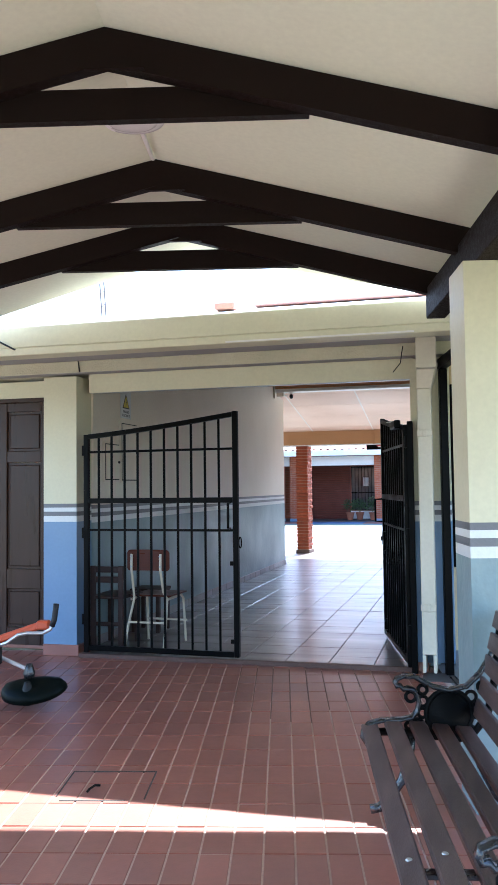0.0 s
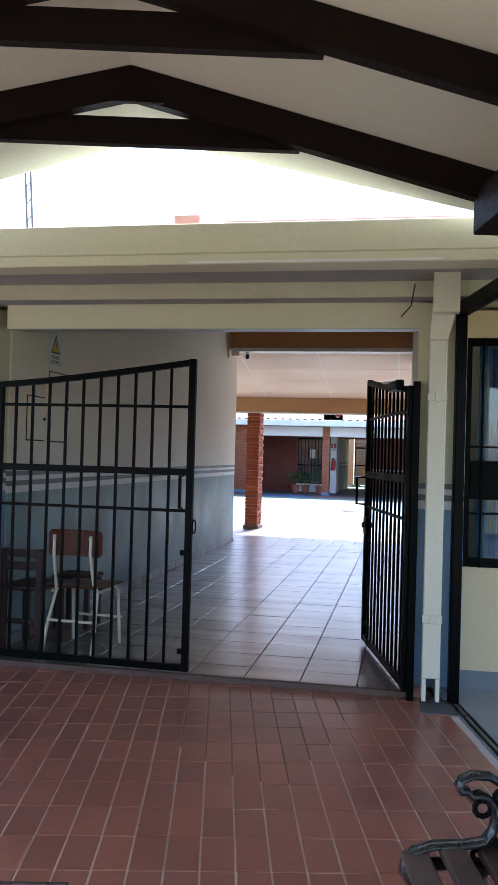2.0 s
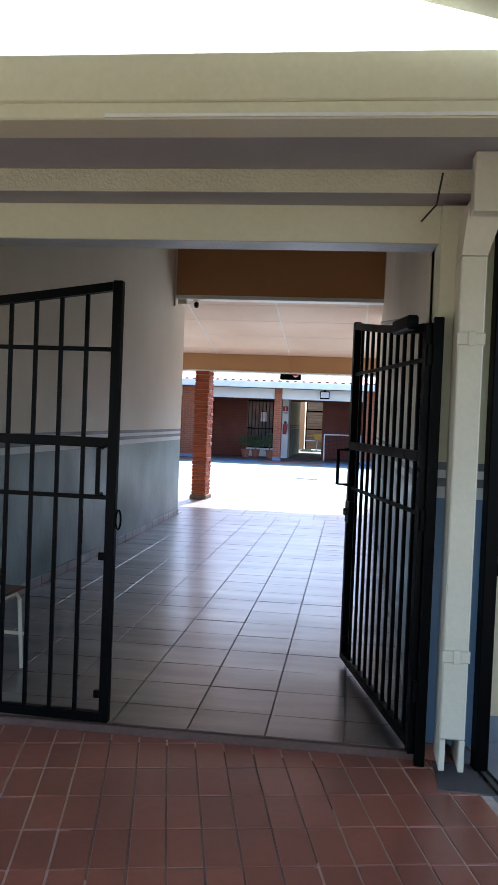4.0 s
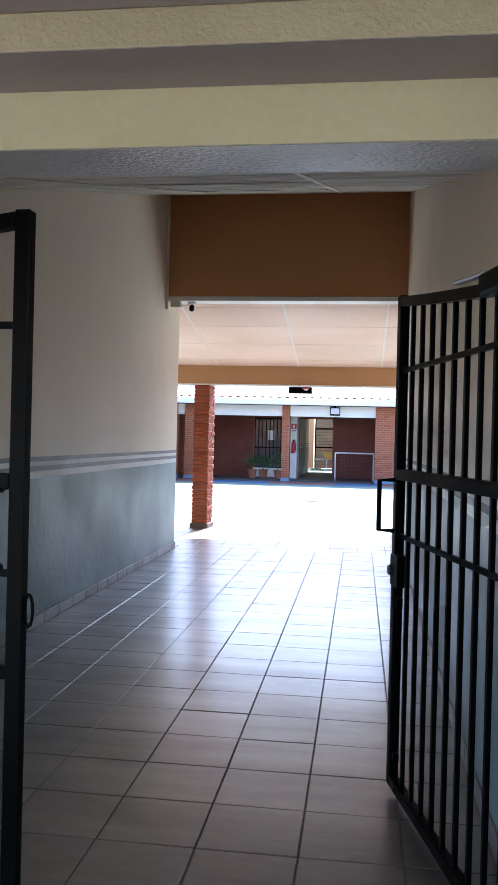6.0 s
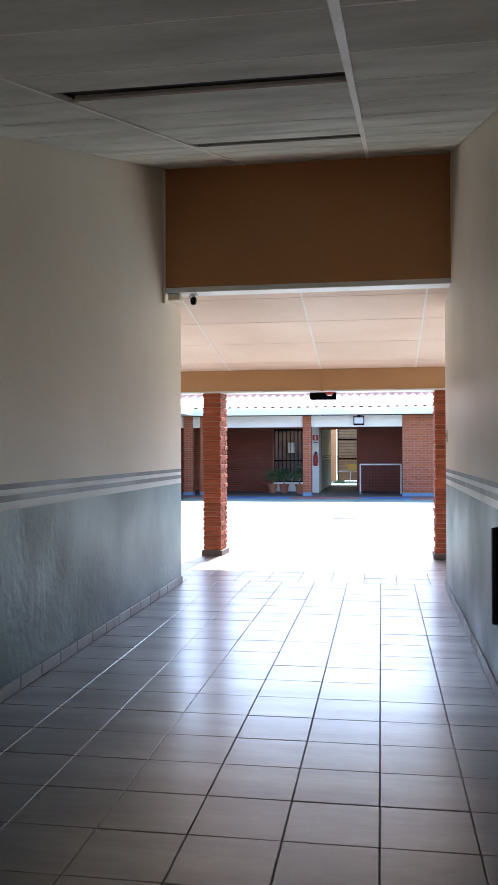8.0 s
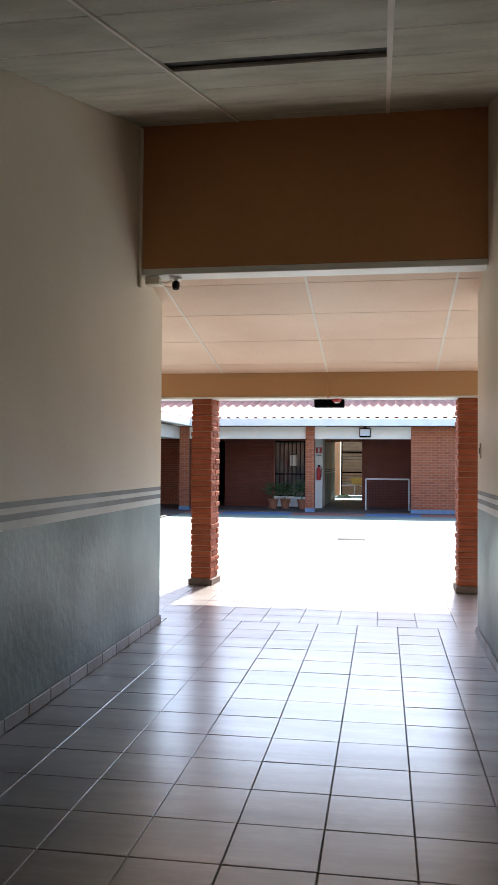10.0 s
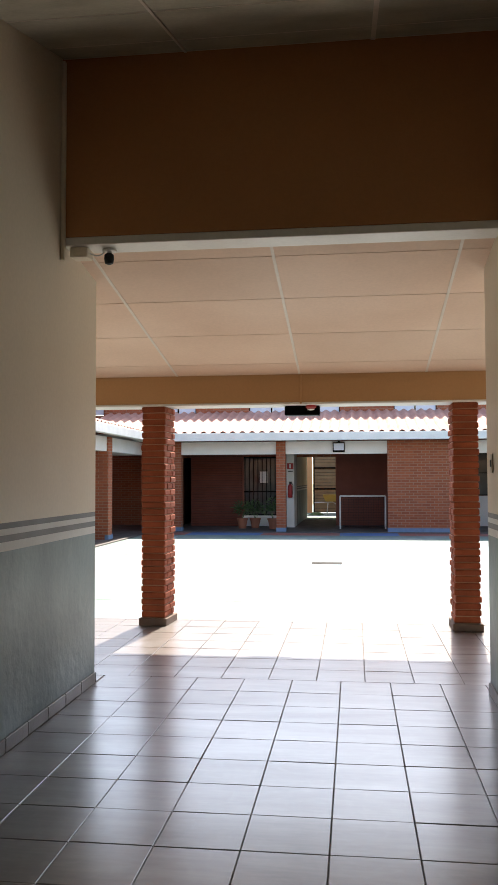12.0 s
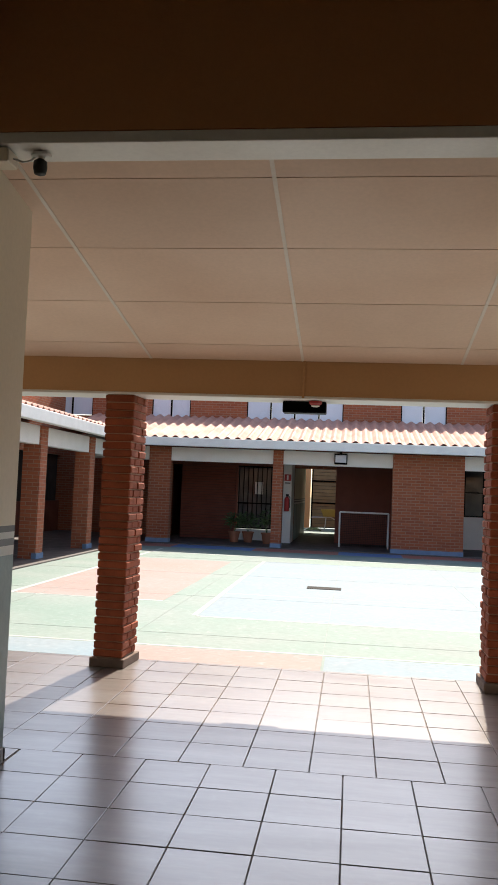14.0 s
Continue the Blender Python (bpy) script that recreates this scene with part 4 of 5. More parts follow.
def bench():
    """A park bench along v: cast scroll ends, slats on seat and back."""
    b = thing("park_bench", "park bench with cast-iron scroll ends and brown slats", "bench", "", P_ @ pose(0.49, 3.76, PZ, 0, 0, -1.2) @ pose(-0.50, -3.76, 0))
    zo = 0.035

    def end(v):
        e = Shape()
        rail = [(0.509, 0.291), (0.486, 0.327), (0.492, 0.355), (0.515, 0.382), (0.57, 0.398), (0.656, 0.402), (0.705, 0.412), (0.728, 0.44), (0.735, 0.475), (0.728, 0.51),
                (0.712, 0.53), (0.69, 0.538), (0.668, 0.532), (0.656, 0.548), (0.64, 0.545), (0.633, 0.56), (0.642, 0.578), (0.67, 0.590), (0.715, 0.588), (0.755, 0.565), (0.80, 0.543), (0.868, 0.530), (0.942, 0.546),
                (1.0, 0.60), (1.045, 0.67), (1.08, 0.74), (1.11, 0.83), (1.10, 0.87)]
        e.tube([(u, v, z + zo) for u, z in rail], 0.026, 8, 0, None, 0.45)
        return e, rail
    for v in (3.72, 2.0):
        e, rail = end(v)
        iron = part("end_rail", e, CASTS, b, "worn silver-edged cast-iron arm", True)
        w = Shape()
        # inner web: round medallion, scroll rings and the foot
        w.lathe([(0.0, -0.008), (0.088, -0.008), (0.092, 0), (0.088, 0.008), (0.0, 0.008)], 24)
        w.v = [(0.865 + p[0], v + p[2], 0.43 + zo + p[1]) for p in w.v]
        for cu, cz, r in ((0.70, 0.50, 0.022), (0.752, 0.53, 0.02), (0.752, 0.48, 0.022), (0.75, 0.43, 0.02), (0.73, 0.385, 0.02), (0.775, 0.375, 0.018), (0.96, 0.50, 0.024), (0.985, 0.45, 0.022), (0.975, 0.39, 0.022), (0.93, 0.345, 0.02),
                          (0.69, 0.375, 0.015), (1.01, 0.545, 0.02), (0.80, 0.345, 0.016), (0.90, 0.325, 0.016)):
            w.tube([(cu + r * math.sin(a), v, cz + zo + r * math.cos(a)) for a in [k * math.pi / 5 for k in range(11)]], 0.008, 6)
        w.tube([(0.865 + 0.1 * math.sin(a), v, 0.43 + zo + 0.1 * math.cos(a)) for a in [k * math.pi / 10 for k in range(21)]], 0.011, 6)
        w.tube([(0.50, v, 0.345 + zo), (0.62, v, 0.35 + zo), (0.80, v, 0.33 + zo), (0.95, v, 0.32 + zo), (1.03, v, 0.42 + zo), (1.07, v, 0.6 + zo), (1.10, v, 0.85 + zo)], 0.017, 8)
        part("scroll_web", w, CASTI, b, "black cast-iron scrollwork", True)
        lg = Shape()
        lg.tube([(0.70, v, 0.345 + zo), (0.69, v, 0.25 + zo), (0.655, v, 0.14 + zo), (0.60, v, 0.065 + zo), (0.555, v, 0.022 + zo), (0.515, v, 0.014 + zo)], 0.02, 8)
        part("front_leg", lg, CASTS, b, "worn silver cast-iron leg", True)
        lg = Shape()
        lg.tube([(0.95, v, 0.32 + zo), (1.0, v, 0.2 + zo), (1.06, v, 0.08 + zo), (1.13, v, 0.012 + zo)], 0.02, 8)
        part("rear_leg", lg, CASTS, b, "worn silver cast-iron leg", True)
    for k, (u, z, tilt) in enumerate(((0.518, 0.368, -10), (0.618, 0.386, 0), (0.725, 0.382, 2), (0.825, 0.372, 4), (0.925, 0.362, 5))):
        sl = Shape().box(-0.036, 0.036, -0.90, 0.875, -0.014, 0.014, 0.006)
        part("seat_slat", sl, SLATW, b, m=pose(u, 2.86, z + zo, 0, tilt, 0))
        for v in (2.12, 2.38):
            part("bolt", Shape().lathe([(0.011, 0), (0.009, 0.004), (0.0, 0.006)], 10), STEELG, b, m=pose(u, v, z + zo + 0.013))
    for k in range(5):
        z = 0.455 + 0.095 * k
        part("back_slat", Shape().box(-0.011, 0.011, -0.90, 0.875, -0.037, 0.037, 0.004), SLATW, b, m=pose(0.985 + 0.024 * k, 2.86, z + zo, 0, 14, 0))
    part("cross_brace", Shape().box(0.52, 0.98, 2.36, 2.40, 0.335 + zo, 0.352 + zo, 0.003), CASTS, b, "worn silver flat iron brace")
    return b


bench()


def trimmer():
    """A brush cutter lying on the tiles: shaft, guard, handlebar and housing."""
    t = thing("brush_cutter", "orange brush cutter lying on the patio tiles", "brush cutter", "", P_ @ pose(0, 0, PZ))
    z0 = 0.035
    g = Shape()
    prof = [(0.03, 0.05), (0.12, 0.046), (0.195, 0.03), (0.222, 0.0), (0.226, -0.03), (0.218, -0.03), (0.205, 0.0), (0.12, 0.03), (0.03, 0.036)]
    g.lathe(prof, 28)
    tilt = pose(-1.56, 5.63, 0.10 + z0, 19, -5, 0)
    g.v = [tuple(tilt @ Vector((p[0], p[1] * 0.8 if p[1] < 0 else p[1] * 0.35, p[2]))) for p in g.v]
    part("guard", g, GUARD, t, "dark plastic cutting guard", True)
    hd = Shape()
    hd.lathe([(0.03, 0.0), (0.055, 0.01), (0.055, 0.045), (0.035, 0.075), (0.03, 0.12), (0.02, 0.15)], 16, (-1.575, 5.53, 0.0 + z0))
    gb = part("gearbox", Shape().lathe([(0.034, 0), (0.04, 0.03), (0.028, 0.07), (0.02, 0.09)], 14, (-1.59, 5.62, 0.16 + z0)), CASTS, t, "", True)
    part("cutting_head", hd, RUBBER, gb, "", True)
    part("shaft", Shape().rod((-1.60, 5.66, 0.20 + z0), (-2.75, 5.9, 0.62 + z0), 0.014, 12), ALU, t)
    hb = Shape()
    hb.tube([(-1.83, 5.6, 0.40), (-1.74, 5.6, 0.43), (-1.66, 5.6, 0.485), (-1.60, 5.6, 0.495), (-1.49, 5.6, 0.495), (-1.44, 5.6, 0.52), (-1.425, 5.6, 0.56)], 0.012, 10)
    bar = part("handlebar", hb, ALU, t, "bare aluminium handlebar", True)
    part("grip", Shape().tube([(-1.43, 5.6, 0.54), (-1.415, 5.6, 0.58), (-1.405, 5.6, 0.65), (-1.40, 5.6, 0.69)], 0.019, 12), RUBBER, bar, "black rubber grip", True)
    part("second_handlebar", Shape().tube([(-1.83, 5.6, 0.40), (-2.0, 5.7, 0.42), (-2.12, 5.8, 0.5), (-2.15, 5.85, 0.62)], 0.012, 10), ALU, t, "", True)
    o = Shape()
    o.beam((-1.95, 5.66, 0.40), (-1.52, 5.66, 0.54), 0.05, 0.05, 0.012)
    o.box(-1.55, -1.46, 5.62, 5.70, 0.51, 0.57, 0.012)
    part("throttle_housing", o, ORANGE, t, "orange plastic housing")
    m = Shape()
    m.box(-2.95, -2.68, 5.82, 6.06, 0.48, 0.80, 0.04)
    part("motor", m, ORANGE, t, "orange motor housing")
    part("tank", Shape().box(-2.95, -2.70, 5.84, 6.04, 0.036, 0.478, 0.03), RUBBER, t)
    part("clamp", Shape().box(-1.90, -1.80, 5.56, 5.70, 0.27, 0.43, 0.01), RUBBER, t)
    return t


trimmer()

# panelled timber door
d = thing("door_1", "dark stained double timber door with panels, padlocked shut", "door", "", pose(-4.62, 6.98, 0), "structure")
for x0, x1 in ((0.0, 0.09), (0.345, 0.4585), (0.4615, 0.57), (0.925, 0.984)):
    part("stile", Shape().box(x0, x1, 0, 0.04, 0.0, 2.24, 0.005), DOORW, d)
for z0, z1 in ((0.0, 0.16), (0.512, 0.695), (1.682, 1.788), (2.156, 2.24)):
    for x0, x1 in ((0.0905, 0.3445), (0.5705, 0.9245)):
        part("rail", Shape().box(x0, x1, 0.002, 0.038, z0, z1, 0.005), DOORW, d)
for z0, z1 in ((0.161, 0.511), (0.696, 1.681), (1.789, 2.155)):
    for x0, x1 in ((0.091, 0.344), (0.571, 0.924)):
        q = Shape().box(x0, x1, 0.024, 0.034, z0, z1, 0.002)
        q.box(x0 + 0.022, x1 - 0.022, 0.014, 0.0235, z0 + 0.022, z1 - 0.022, 0.008)
        part("panel", q, DOORW, d)
hasp = part("hasp", Shape().box(0.425, 0.50, -0.006, -0.0005, 1.30, 1.33, 0.001), CASTS, d, "dull steel hasp")
pl = Shape().box(0.425, 0.465, -0.030, -0.008, 1.235, 1.285, 0.004)
pl.tube([(0.432, -0.019, 1.285), (0.432, -0.019, 1.312), (0.445, -0.019, 1.325), (0.458, -0.019, 1.312), (0.458, -0.019, 1.285)], 0.004, 6)
part("padlock", pl, CASTS, hasp, "small steel padlock")
s = Shape()
s.box(-4.72, -4.625, 6.955, 7.05, PZ, 2.28, 0.004)
s.box(-3.635, -3.541, 6.955, 7.05, PZ, 2.28, 0.004)
s.box(-4.6245, -3.6355, 6.955, 7.05, 2.242, 2.28, 0.004)
solid("trim_door_frame", s, DOORW, "dark timber door frame", "door frame")

# barred window with blue curtains
w = thing("window_1", "black framed window with bars and blue curtains", "window", "", pose(0.002, 7.02, 0.76), "structure")
WW, WH = 1.297, 1.49
for a in ((0, 0.05, 0, WH), (WW - 0.05, WW, 0, WH), (0.0505, WW - 0.0505, 0, 0.06), (0.0505, WW - 0.0505, WH - 0.05, WH), (0.0505, WW - 0.0505, 0.44, 0.69)):
    part("frame", Shape().box(a[0], a[1], -0.015, 0.04, a[2], a[3], 0.004), BLACK, w)
for x in (0.12, 0.26, 0.42, 0.58, 0.74, 0.90, 1.06):
    part("bar", Shape().rod((x, -0.03, 0.0), (x, -0.03, WH), 0.007, 6), BLACK, w)
for z in (0.35, 0.78):
    part("cross_bar", Shape().rod((0.0, -0.038, z), (WW, -0.038, z), 0.006, 6), BLACK, w)
pane = part("pane", Shape().box(0.05, WW - 0.05, 0.012, 0.016, 0.06, WH - 0.05), PANE, w)
pane.visible_shadow = False
cu = Shape()
pts = [(0.05 + 0.008 * k, 0.10 + 0.018 * math.sin(k * 0.75) + 0.006 * math.sin(k * 1.9)) for k in range(142)]
cu.prism(pts + [(x, y + 0.004) for x, y in reversed(pts)], 2, 0.78, 2.24)
solid("curtain", cu, CURTAIN, "blue pleated curtain behind the window glass", "curtain", kind="", m=pose(0.06, 7.06, 0))

# cream drain duct in front of the pillar
dp = thing("drain_duct", "cream painted square drain duct with an open foot", "duct", "", pose(-0.03, 0, 0))
part("duct", Shape().box(-0.205, -0.10, 6.52, 6.735, 0.14, 2.17, 0.006), PVC, dp)
part("left_cheek", Shape().box(-0.205, -0.180, 6.52, 6.735, 0.005, 0.139, 0.004), PVC, dp)
part("right_cheek", Shape().box(-0.125, -0.10, 6.52, 6.735, 0.005, 0.139, 0.004), PVC, dp)
hopper = Shape()
hopper.add([(-0.205, 6.52, 2.171), (-0.10, 6.52, 2.171), (-0.10, 6.735, 2.171), (-0.205, 6.735, 2.171), (-0.195, 6.42, 2.37), (-0.045, 6.42, 2.37), (-0.045, 6.735, 2.37), (-0.195, 6.735, 2.37)],
           [(0, 3, 2, 1), (4, 5, 6, 7), (0, 1, 5, 4), (1, 2, 6, 5), (2, 3, 7, 6), (3, 0, 4, 7)])
hopper.box(-0.195, -0.045, 6.30, 6.398, 2.30, 2.53, 0.004)
part("hopper", hopper, PVC, dp)
for z in (0.47, 1.80):
    q = Shape().box(-0.21, -0.095, 6.51, 6.519, z, z + 0.05, 0.003)
    q.box(-0.165, -0.135, 6.502, 6.5095, z - 0.005, z + 0.055, 0.002)
    part("bracket", q, PVC, dp)
s = Shape()
s.box(-0.24, 0.06, 6.42, 6.72, PZ - 0.006, PZ + 0.003, 0.002)
solid("trim_drain_sill", s, WALKC, "broken grey cement around the drain foot", "cement")

# black steel post, top rail and floor track at the patio's side
sf = thing("sliding_gate_portal", "black steel gate portal of a post and top rail", "gate portal", "", P_ @ pose(0, 0, PZ))
part("post", Shape().box(1.375, 1.435, 6.50, 6.56, 0.0, 2.37, 0.004), BLACK, sf)
part("top_rail", Shape().box(1.37, 1.44, 4.0, 6.56, 2.372, 2.45, 0.004), BLACK, sf)
s = Shape()
s.box(1.44, 3.2, 3.5, 7.4, -0.10, PZ + 0.004)
s.box(1.362, 1.44, 3.5, 7.4, -0.10, PZ - 0.002)
solid("floor_side_strip", s, CONC, "grey cement strip beside the patio tiles", "floor", m=P_)
tk = Shape()
tk.box(1.385, 1.395, 3.5, 6.49, PZ - 0.0015, PZ + 0.008)
tk.box(1.425, 1.435, 3.5, 6.49, PZ - 0.0015, PZ + 0.008)
solid("trim_floor_track", tk, BLACK, "black steel floor track", "track", m=P_)

# inspection hatch outline in the tiles
hs = Shape()
for a in ((-0.96, -0.53, 4.336, 4.343), (-0.93, -0.62, 3.935, 3.942), (-0.962, -0.955, 3.99, 4.343), (-0.535, -0.528, 3.96, 4.343)):
    hs.box(*a, PZ - 0.004, PZ + 0.003)
solid("trim_hatch", hs, SLOT, "dark steel edge of an inspection hatch", "hatch", m=P_)
hh = thing("hatch_handle", "small dark lifting ring of the hatch", "handle", "", P_ @ pose(-0.80, 4.08, PZ))
part("ring", Shape().tube([(-0.02, -0.045, 0.008), (-0.015, -0.02, 0.012), (0.0, 0.03, 0.012), (0.025, 0.04, 0.008)], 0.006, 6), CASTI, hh)

# round ceiling lamp, its conduit, cable along the canopy
cl = thing("ceiling_lamp", "round white ceiling lamp, unlit", "ceiling lamp", "", P_ @ pose(-0.52, 3.64, 3.125))
rim = part("rim", Shape().lathe([(0.15, 0.0), (0.158, -0.010), (0.15, -0.035), (0.13, -0.040)], 32), LAMPW, cl, "", True)
part("diffuser", Shape().lathe([(0.128, -0.037), (0.10, -0.047), (0.05, -0.051), (0.01, -0.052)], 32), LAMPW, rim, "", True)
s = Shape()
s.box(-0.508, -0.488, 3.70, 4.13, 3.098, 3.112, 0.004)
solid("trim_lamp_conduit", s, WHITE, "white cable conduit along the ceiling ridge", "conduit", m=P_)
s = Shape()
s.tube([(-3.429, 5.78, 2.605), (-3.267, 5.78, 2.522), (-3.271, 6.15, 2.528), (-3.237, 6.4, 2.542), (-3.095, 6.53, 2.536), (-3.079, 6.53, 2.434)], 0.007, 6)
solid("cable", s, RUBBER, "black cable sagging along the canopy", "cable", kind="")
s = Shape()
s.tube([(-0.33, 6.49, 2.50), (-0.34, 6.48, 2.44), (-0.35, 6.485, 2.37), (-0.41, 6.49, 2.30)], 0.004, 6)
solid("cable", s, RUBBER, "loose black wire end by the pillar", "cable", kind="")
s = Shape()
s.box(-1.55, -0.2, 5.782, 5.7895, 2.478, 2.49)
solid("trim_canopy_strip", s, WHITE, "thin pale strip along the canopy edge", "trim")
bk = Shape().box(-1.78, -1.62, 6.27, 6.37, 2.838, 2.89, 0.005)
solid("loose_brick", bk, PALEBRICK, "loose red brick lying on the pale roof", "brick", kind="")
an = thing("antenna_mast", "thin dark lattice mast leaning on the roof", "mast", "", pose(-3.02, 6.9, 2.985, 0, -4, 0))
for x in (-0.02, 0.02):
    part("pole", Shape().rod((x, 0, 0), (x, 0, 1.1), 0.008, 6), WALKC, an)
for k in range(9):
    part("rung", Shape().rod((-0.02, 0, 0.08 + 0.12 * k), (0.02, 0, 0.12 + 0.12 * k), 0.005, 6), WALKC, an)
rb = Shape().box(-1.50, -0.05, 6.46, 6.54, 2.885, 2.902, 0.004)
solid("roof_batten", rb, PALEBRICK, "long reddish batten lying on the pale roof", "batten", kind="")
gp = Shape()
gp.tube([(-6, 5.9, 2.697), (0.6, 5.9, 2.697)], 0.008, 8)
solid("trim_roof_conduit", gp, GUTTER, "pale pipe lying along the canopy top", "pipe")

# ---- court and far gallery ----
for k, (a, b) in enumerate(WX):
    wn_ = thing("window_%d" % (k + 2), "dark framed upper window with pale blue panes", "window", "", pose(a, 36.52, 3.70), "structure")
    wid = b - a
    m_ = max(2, round(wid / 0.7))
    for i in range(m_):
        part("pane", Shape().box(i * wid / m_ + 0.03, (i + 1) * wid / m_ - 0.03, 0.03, 0.04, 0.03, 1.38), FROST, wn_)
    for i in range(m_ + 1):
        part("mullion", Shape().box(min(wid - 0.03, max(0, i * wid / m_ - 0.025)), min(wid, max(0.03, i * wid / m_ + 0.025)), 0.0, 0.06, 0.0, 1.4), BLACK, wn_)

# rolling shutter, barred window, plants
rs = thing("rolling_shutter", "closed brown rolling shutter of slats", "shutter", "", pose(-6.55, 35.9, 0.02))
part("backing", Shape().box(0, 1.68, 0.03, 0.05, 0, 2.26), SLOT, rs)
slat_me = Shape().box(0, 1.68, 0, 0.03, 0, 0.070, 0.012).mesh("slat", SHUTTER)
for k in range(29):
    sl = new("slat", slat_me)
    sl.parent = rs
    sl.matrix_basis = pose(0, 0, 0.078 * k)
s = Shape()
s.box(-4.83, -3.3, 35.9, 35.96, 0.02, 0.35, 0, 1)
s.box(-4.865, -4.81, 35.9, 35.96, 0.35, 2.28)
s.box(-9, -3.3, 35.9, 35.96, 2.2805, 3.4)
s.box(-1.845, 9, 36.34, 36.39, 0.02, 3.4)
solid("wall_far_front", s, [SHUTTER, WHITE], "dark red inner wall of the far gallery", "wall")
fw = thing("window_7", "barred far window reflecting the court", "window", "", pose(-4.80, 35.92, 0.36), "structure")
part("pane", Shape().box(0.0, 1.48, 0.03, 0.035, 0.0, 1.9), FROST_D, fw)
part("paper", Shape().box(0.52, 0.76, 0.02, 0.024, 1.05, 1.42), PAPER, fw, "white paper sheet behind the bars")
for i in range(11):
    part("bar", Shape().rod((0.03 + 0.14 * i, -0.01, 0), (0.03 + 0.14 * i, -0.01, 1.9), 0.012, 6), BLACK, fw)
for z in (0.0, 0.75, 1.85):
    part("cross_bar", Shape().box(0, 1.48, -0.03, 0.0, z, z + 0.04, 0.003), BLACK, fw)


def potted_plant(m, seed, h):
    r = random.Random(seed)
    p = thing("potted_plant", "bushy green plant in a clay pot", "potted plant", "plants by the far window", m)
    part("pot", Shape().lathe([(0.11, 0), (0.16, 0.26), (0.18, 0.27), (0.18, 0.31), (0.15, 0.31), (0.14, 0.27)], 16), CLAYPOT, p)
    for k in range(3):
        part("stem", Shape().tube([(0, 0, 0.27), (r.uniform(-.05, .05), r.uniform(-.05, .05), 0.4), (r.uniform(-.15, .15), r.uniform(-.15, .15), 0.27 + h * 0.8)], 0.008, 6), LEAF, p)
    lf = Shape()
    for k in range(170):
        a, e, d = r.uniform(0, 6.28), r.uniform(-0.3, 1.4), r.uniform(0.08, 0.32)
        c = Vector((d * math.cos(a) * math.cos(e), d * math.sin(a) * math.cos(e), 0.36 + h * 0.4 + d * 1.1 * math.sin(e)))
        m2 = Matrix.Translation(c) @ Euler((r.uniform(-1, 1), r.uniform(-1, 1), a)).to_matrix().to_4x4()
        q = r.uniform(0.05, 0.09)
        lf.add([m2 @ Vector(v) for v in ((0, 0, 0), (q * .6, q * .35, .012), (q * 1.5, 0, -.01), (q * .6, -q * .35, .012))], [(0, 1, 2), (0, 2, 3)])
    part("leaves", lf, LEAF, p, kind="stuff")
    return p


for k, (x, y, h) in enumerate(((-4.68, 34.6, 0.42), (-4.30, 34.75, 0.4), (-3.72, 34.5, 0.55))):
    potted_plant(pose(x, y, 0.02), 5 + k, h)

# passage behind the far doorway: white pier with extinguisher and sign, side walls, slatted gate, barrow
s = Shape()
s.box(-3.36, -3.12, 35.2, 36.4, 0.02, 2.9)
solid("wall_far_pier", s, WHITE, "white wall end beside the far doorway", "wall")
ex = thing("fire_extinguisher", "red fire extinguisher hung on the white wall", "fire extinguisher", "", pose(-3.24, 35.12, 0.95))
part("cylinder", Shape().lathe([(0.06, 0), (0.072, 0.02), (0.072, 0.36), (0.03, 0.43)], 16), REDP, ex, "", True)
valve = part("valve", Shape().box(-0.03, 0.05, -0.02, 0.02, 0.431, 0.50, 0.005), RUBBER, ex)
part("hose", Shape().tube([(0.04, 0, 0.46), (0.09, 0, 0.4), (0.085, 0, 0.1)], 0.012, 6), RUBBER, valve)
part("bracket", Shape().box(-0.03, 0.03, 0.073, 0.079, 0.1, 0.4), STEELG, ex)
es = thing("extinguisher_sign", "small red and white extinguisher sign", "sign", "", pose(-3.24, 35.195, 1.72))
part("plate", Shape().box(-0.11, 0.11, 0, 0.004, 0, 0.32), PAPER, es)
part("red_field", Shape().box(-0.10, 0.10, -0.003, -0.0005, 0.12, 0.31), REDP, es)
part("pictogram", Shape().box(-0.03, 0.02, -0.006, -0.0035, 0.15, 0.28, 0.001), PAPER, es)
part("text_bar", Shape().box(-0.08, 0.08, -0.003, -0.0005, 0.04, 0.07), INK, es)
s = banded(-3.27, -3.12, 36.6, 42.5, 0, 2.6)
solid("wall_far_passage_west", s, WALLM, "striped wall of the far passage", "wall")
s = Shape()
s.box(-1.85, -1.7, 36.6, 42.5, 0, 2.6)
solid("wall_far_passage_east", s, WALLP, "cream wall of the far passage", "wall")
s = Shape()
s.box(-3.27, -1.7, 36.6, 42.5, 2.6, 2.75)
# unseen roof over the yard, added to keep sun off the passage walls
s.box(-14, 10, 42.5, 44.6, 2.6, 2.75)
solid("ceiling_far_passage", s, PANELG, "grey ceiling of the far passage with an added shading roof beyond", "ceiling")
s = Shape()
s.box(-14, 10, 40.0, 60, -0.3, -0.01)
solid("floor_far_yard", s, C_GREEN, "green painted yard beyond the far passage", "floor")
s = Shape()
s.box(-14, -3.15, 47.0, 47.2, 0, 4)
s.box(-0.4, 10, 47.0, 47.2, 0, 4)
s.box(-3.15, -0.4, 47.0, 47.2, 2.9, 4)
solid("wall_far_yard", s, OCHRE, "tan wall beyond the far yard", "wall")
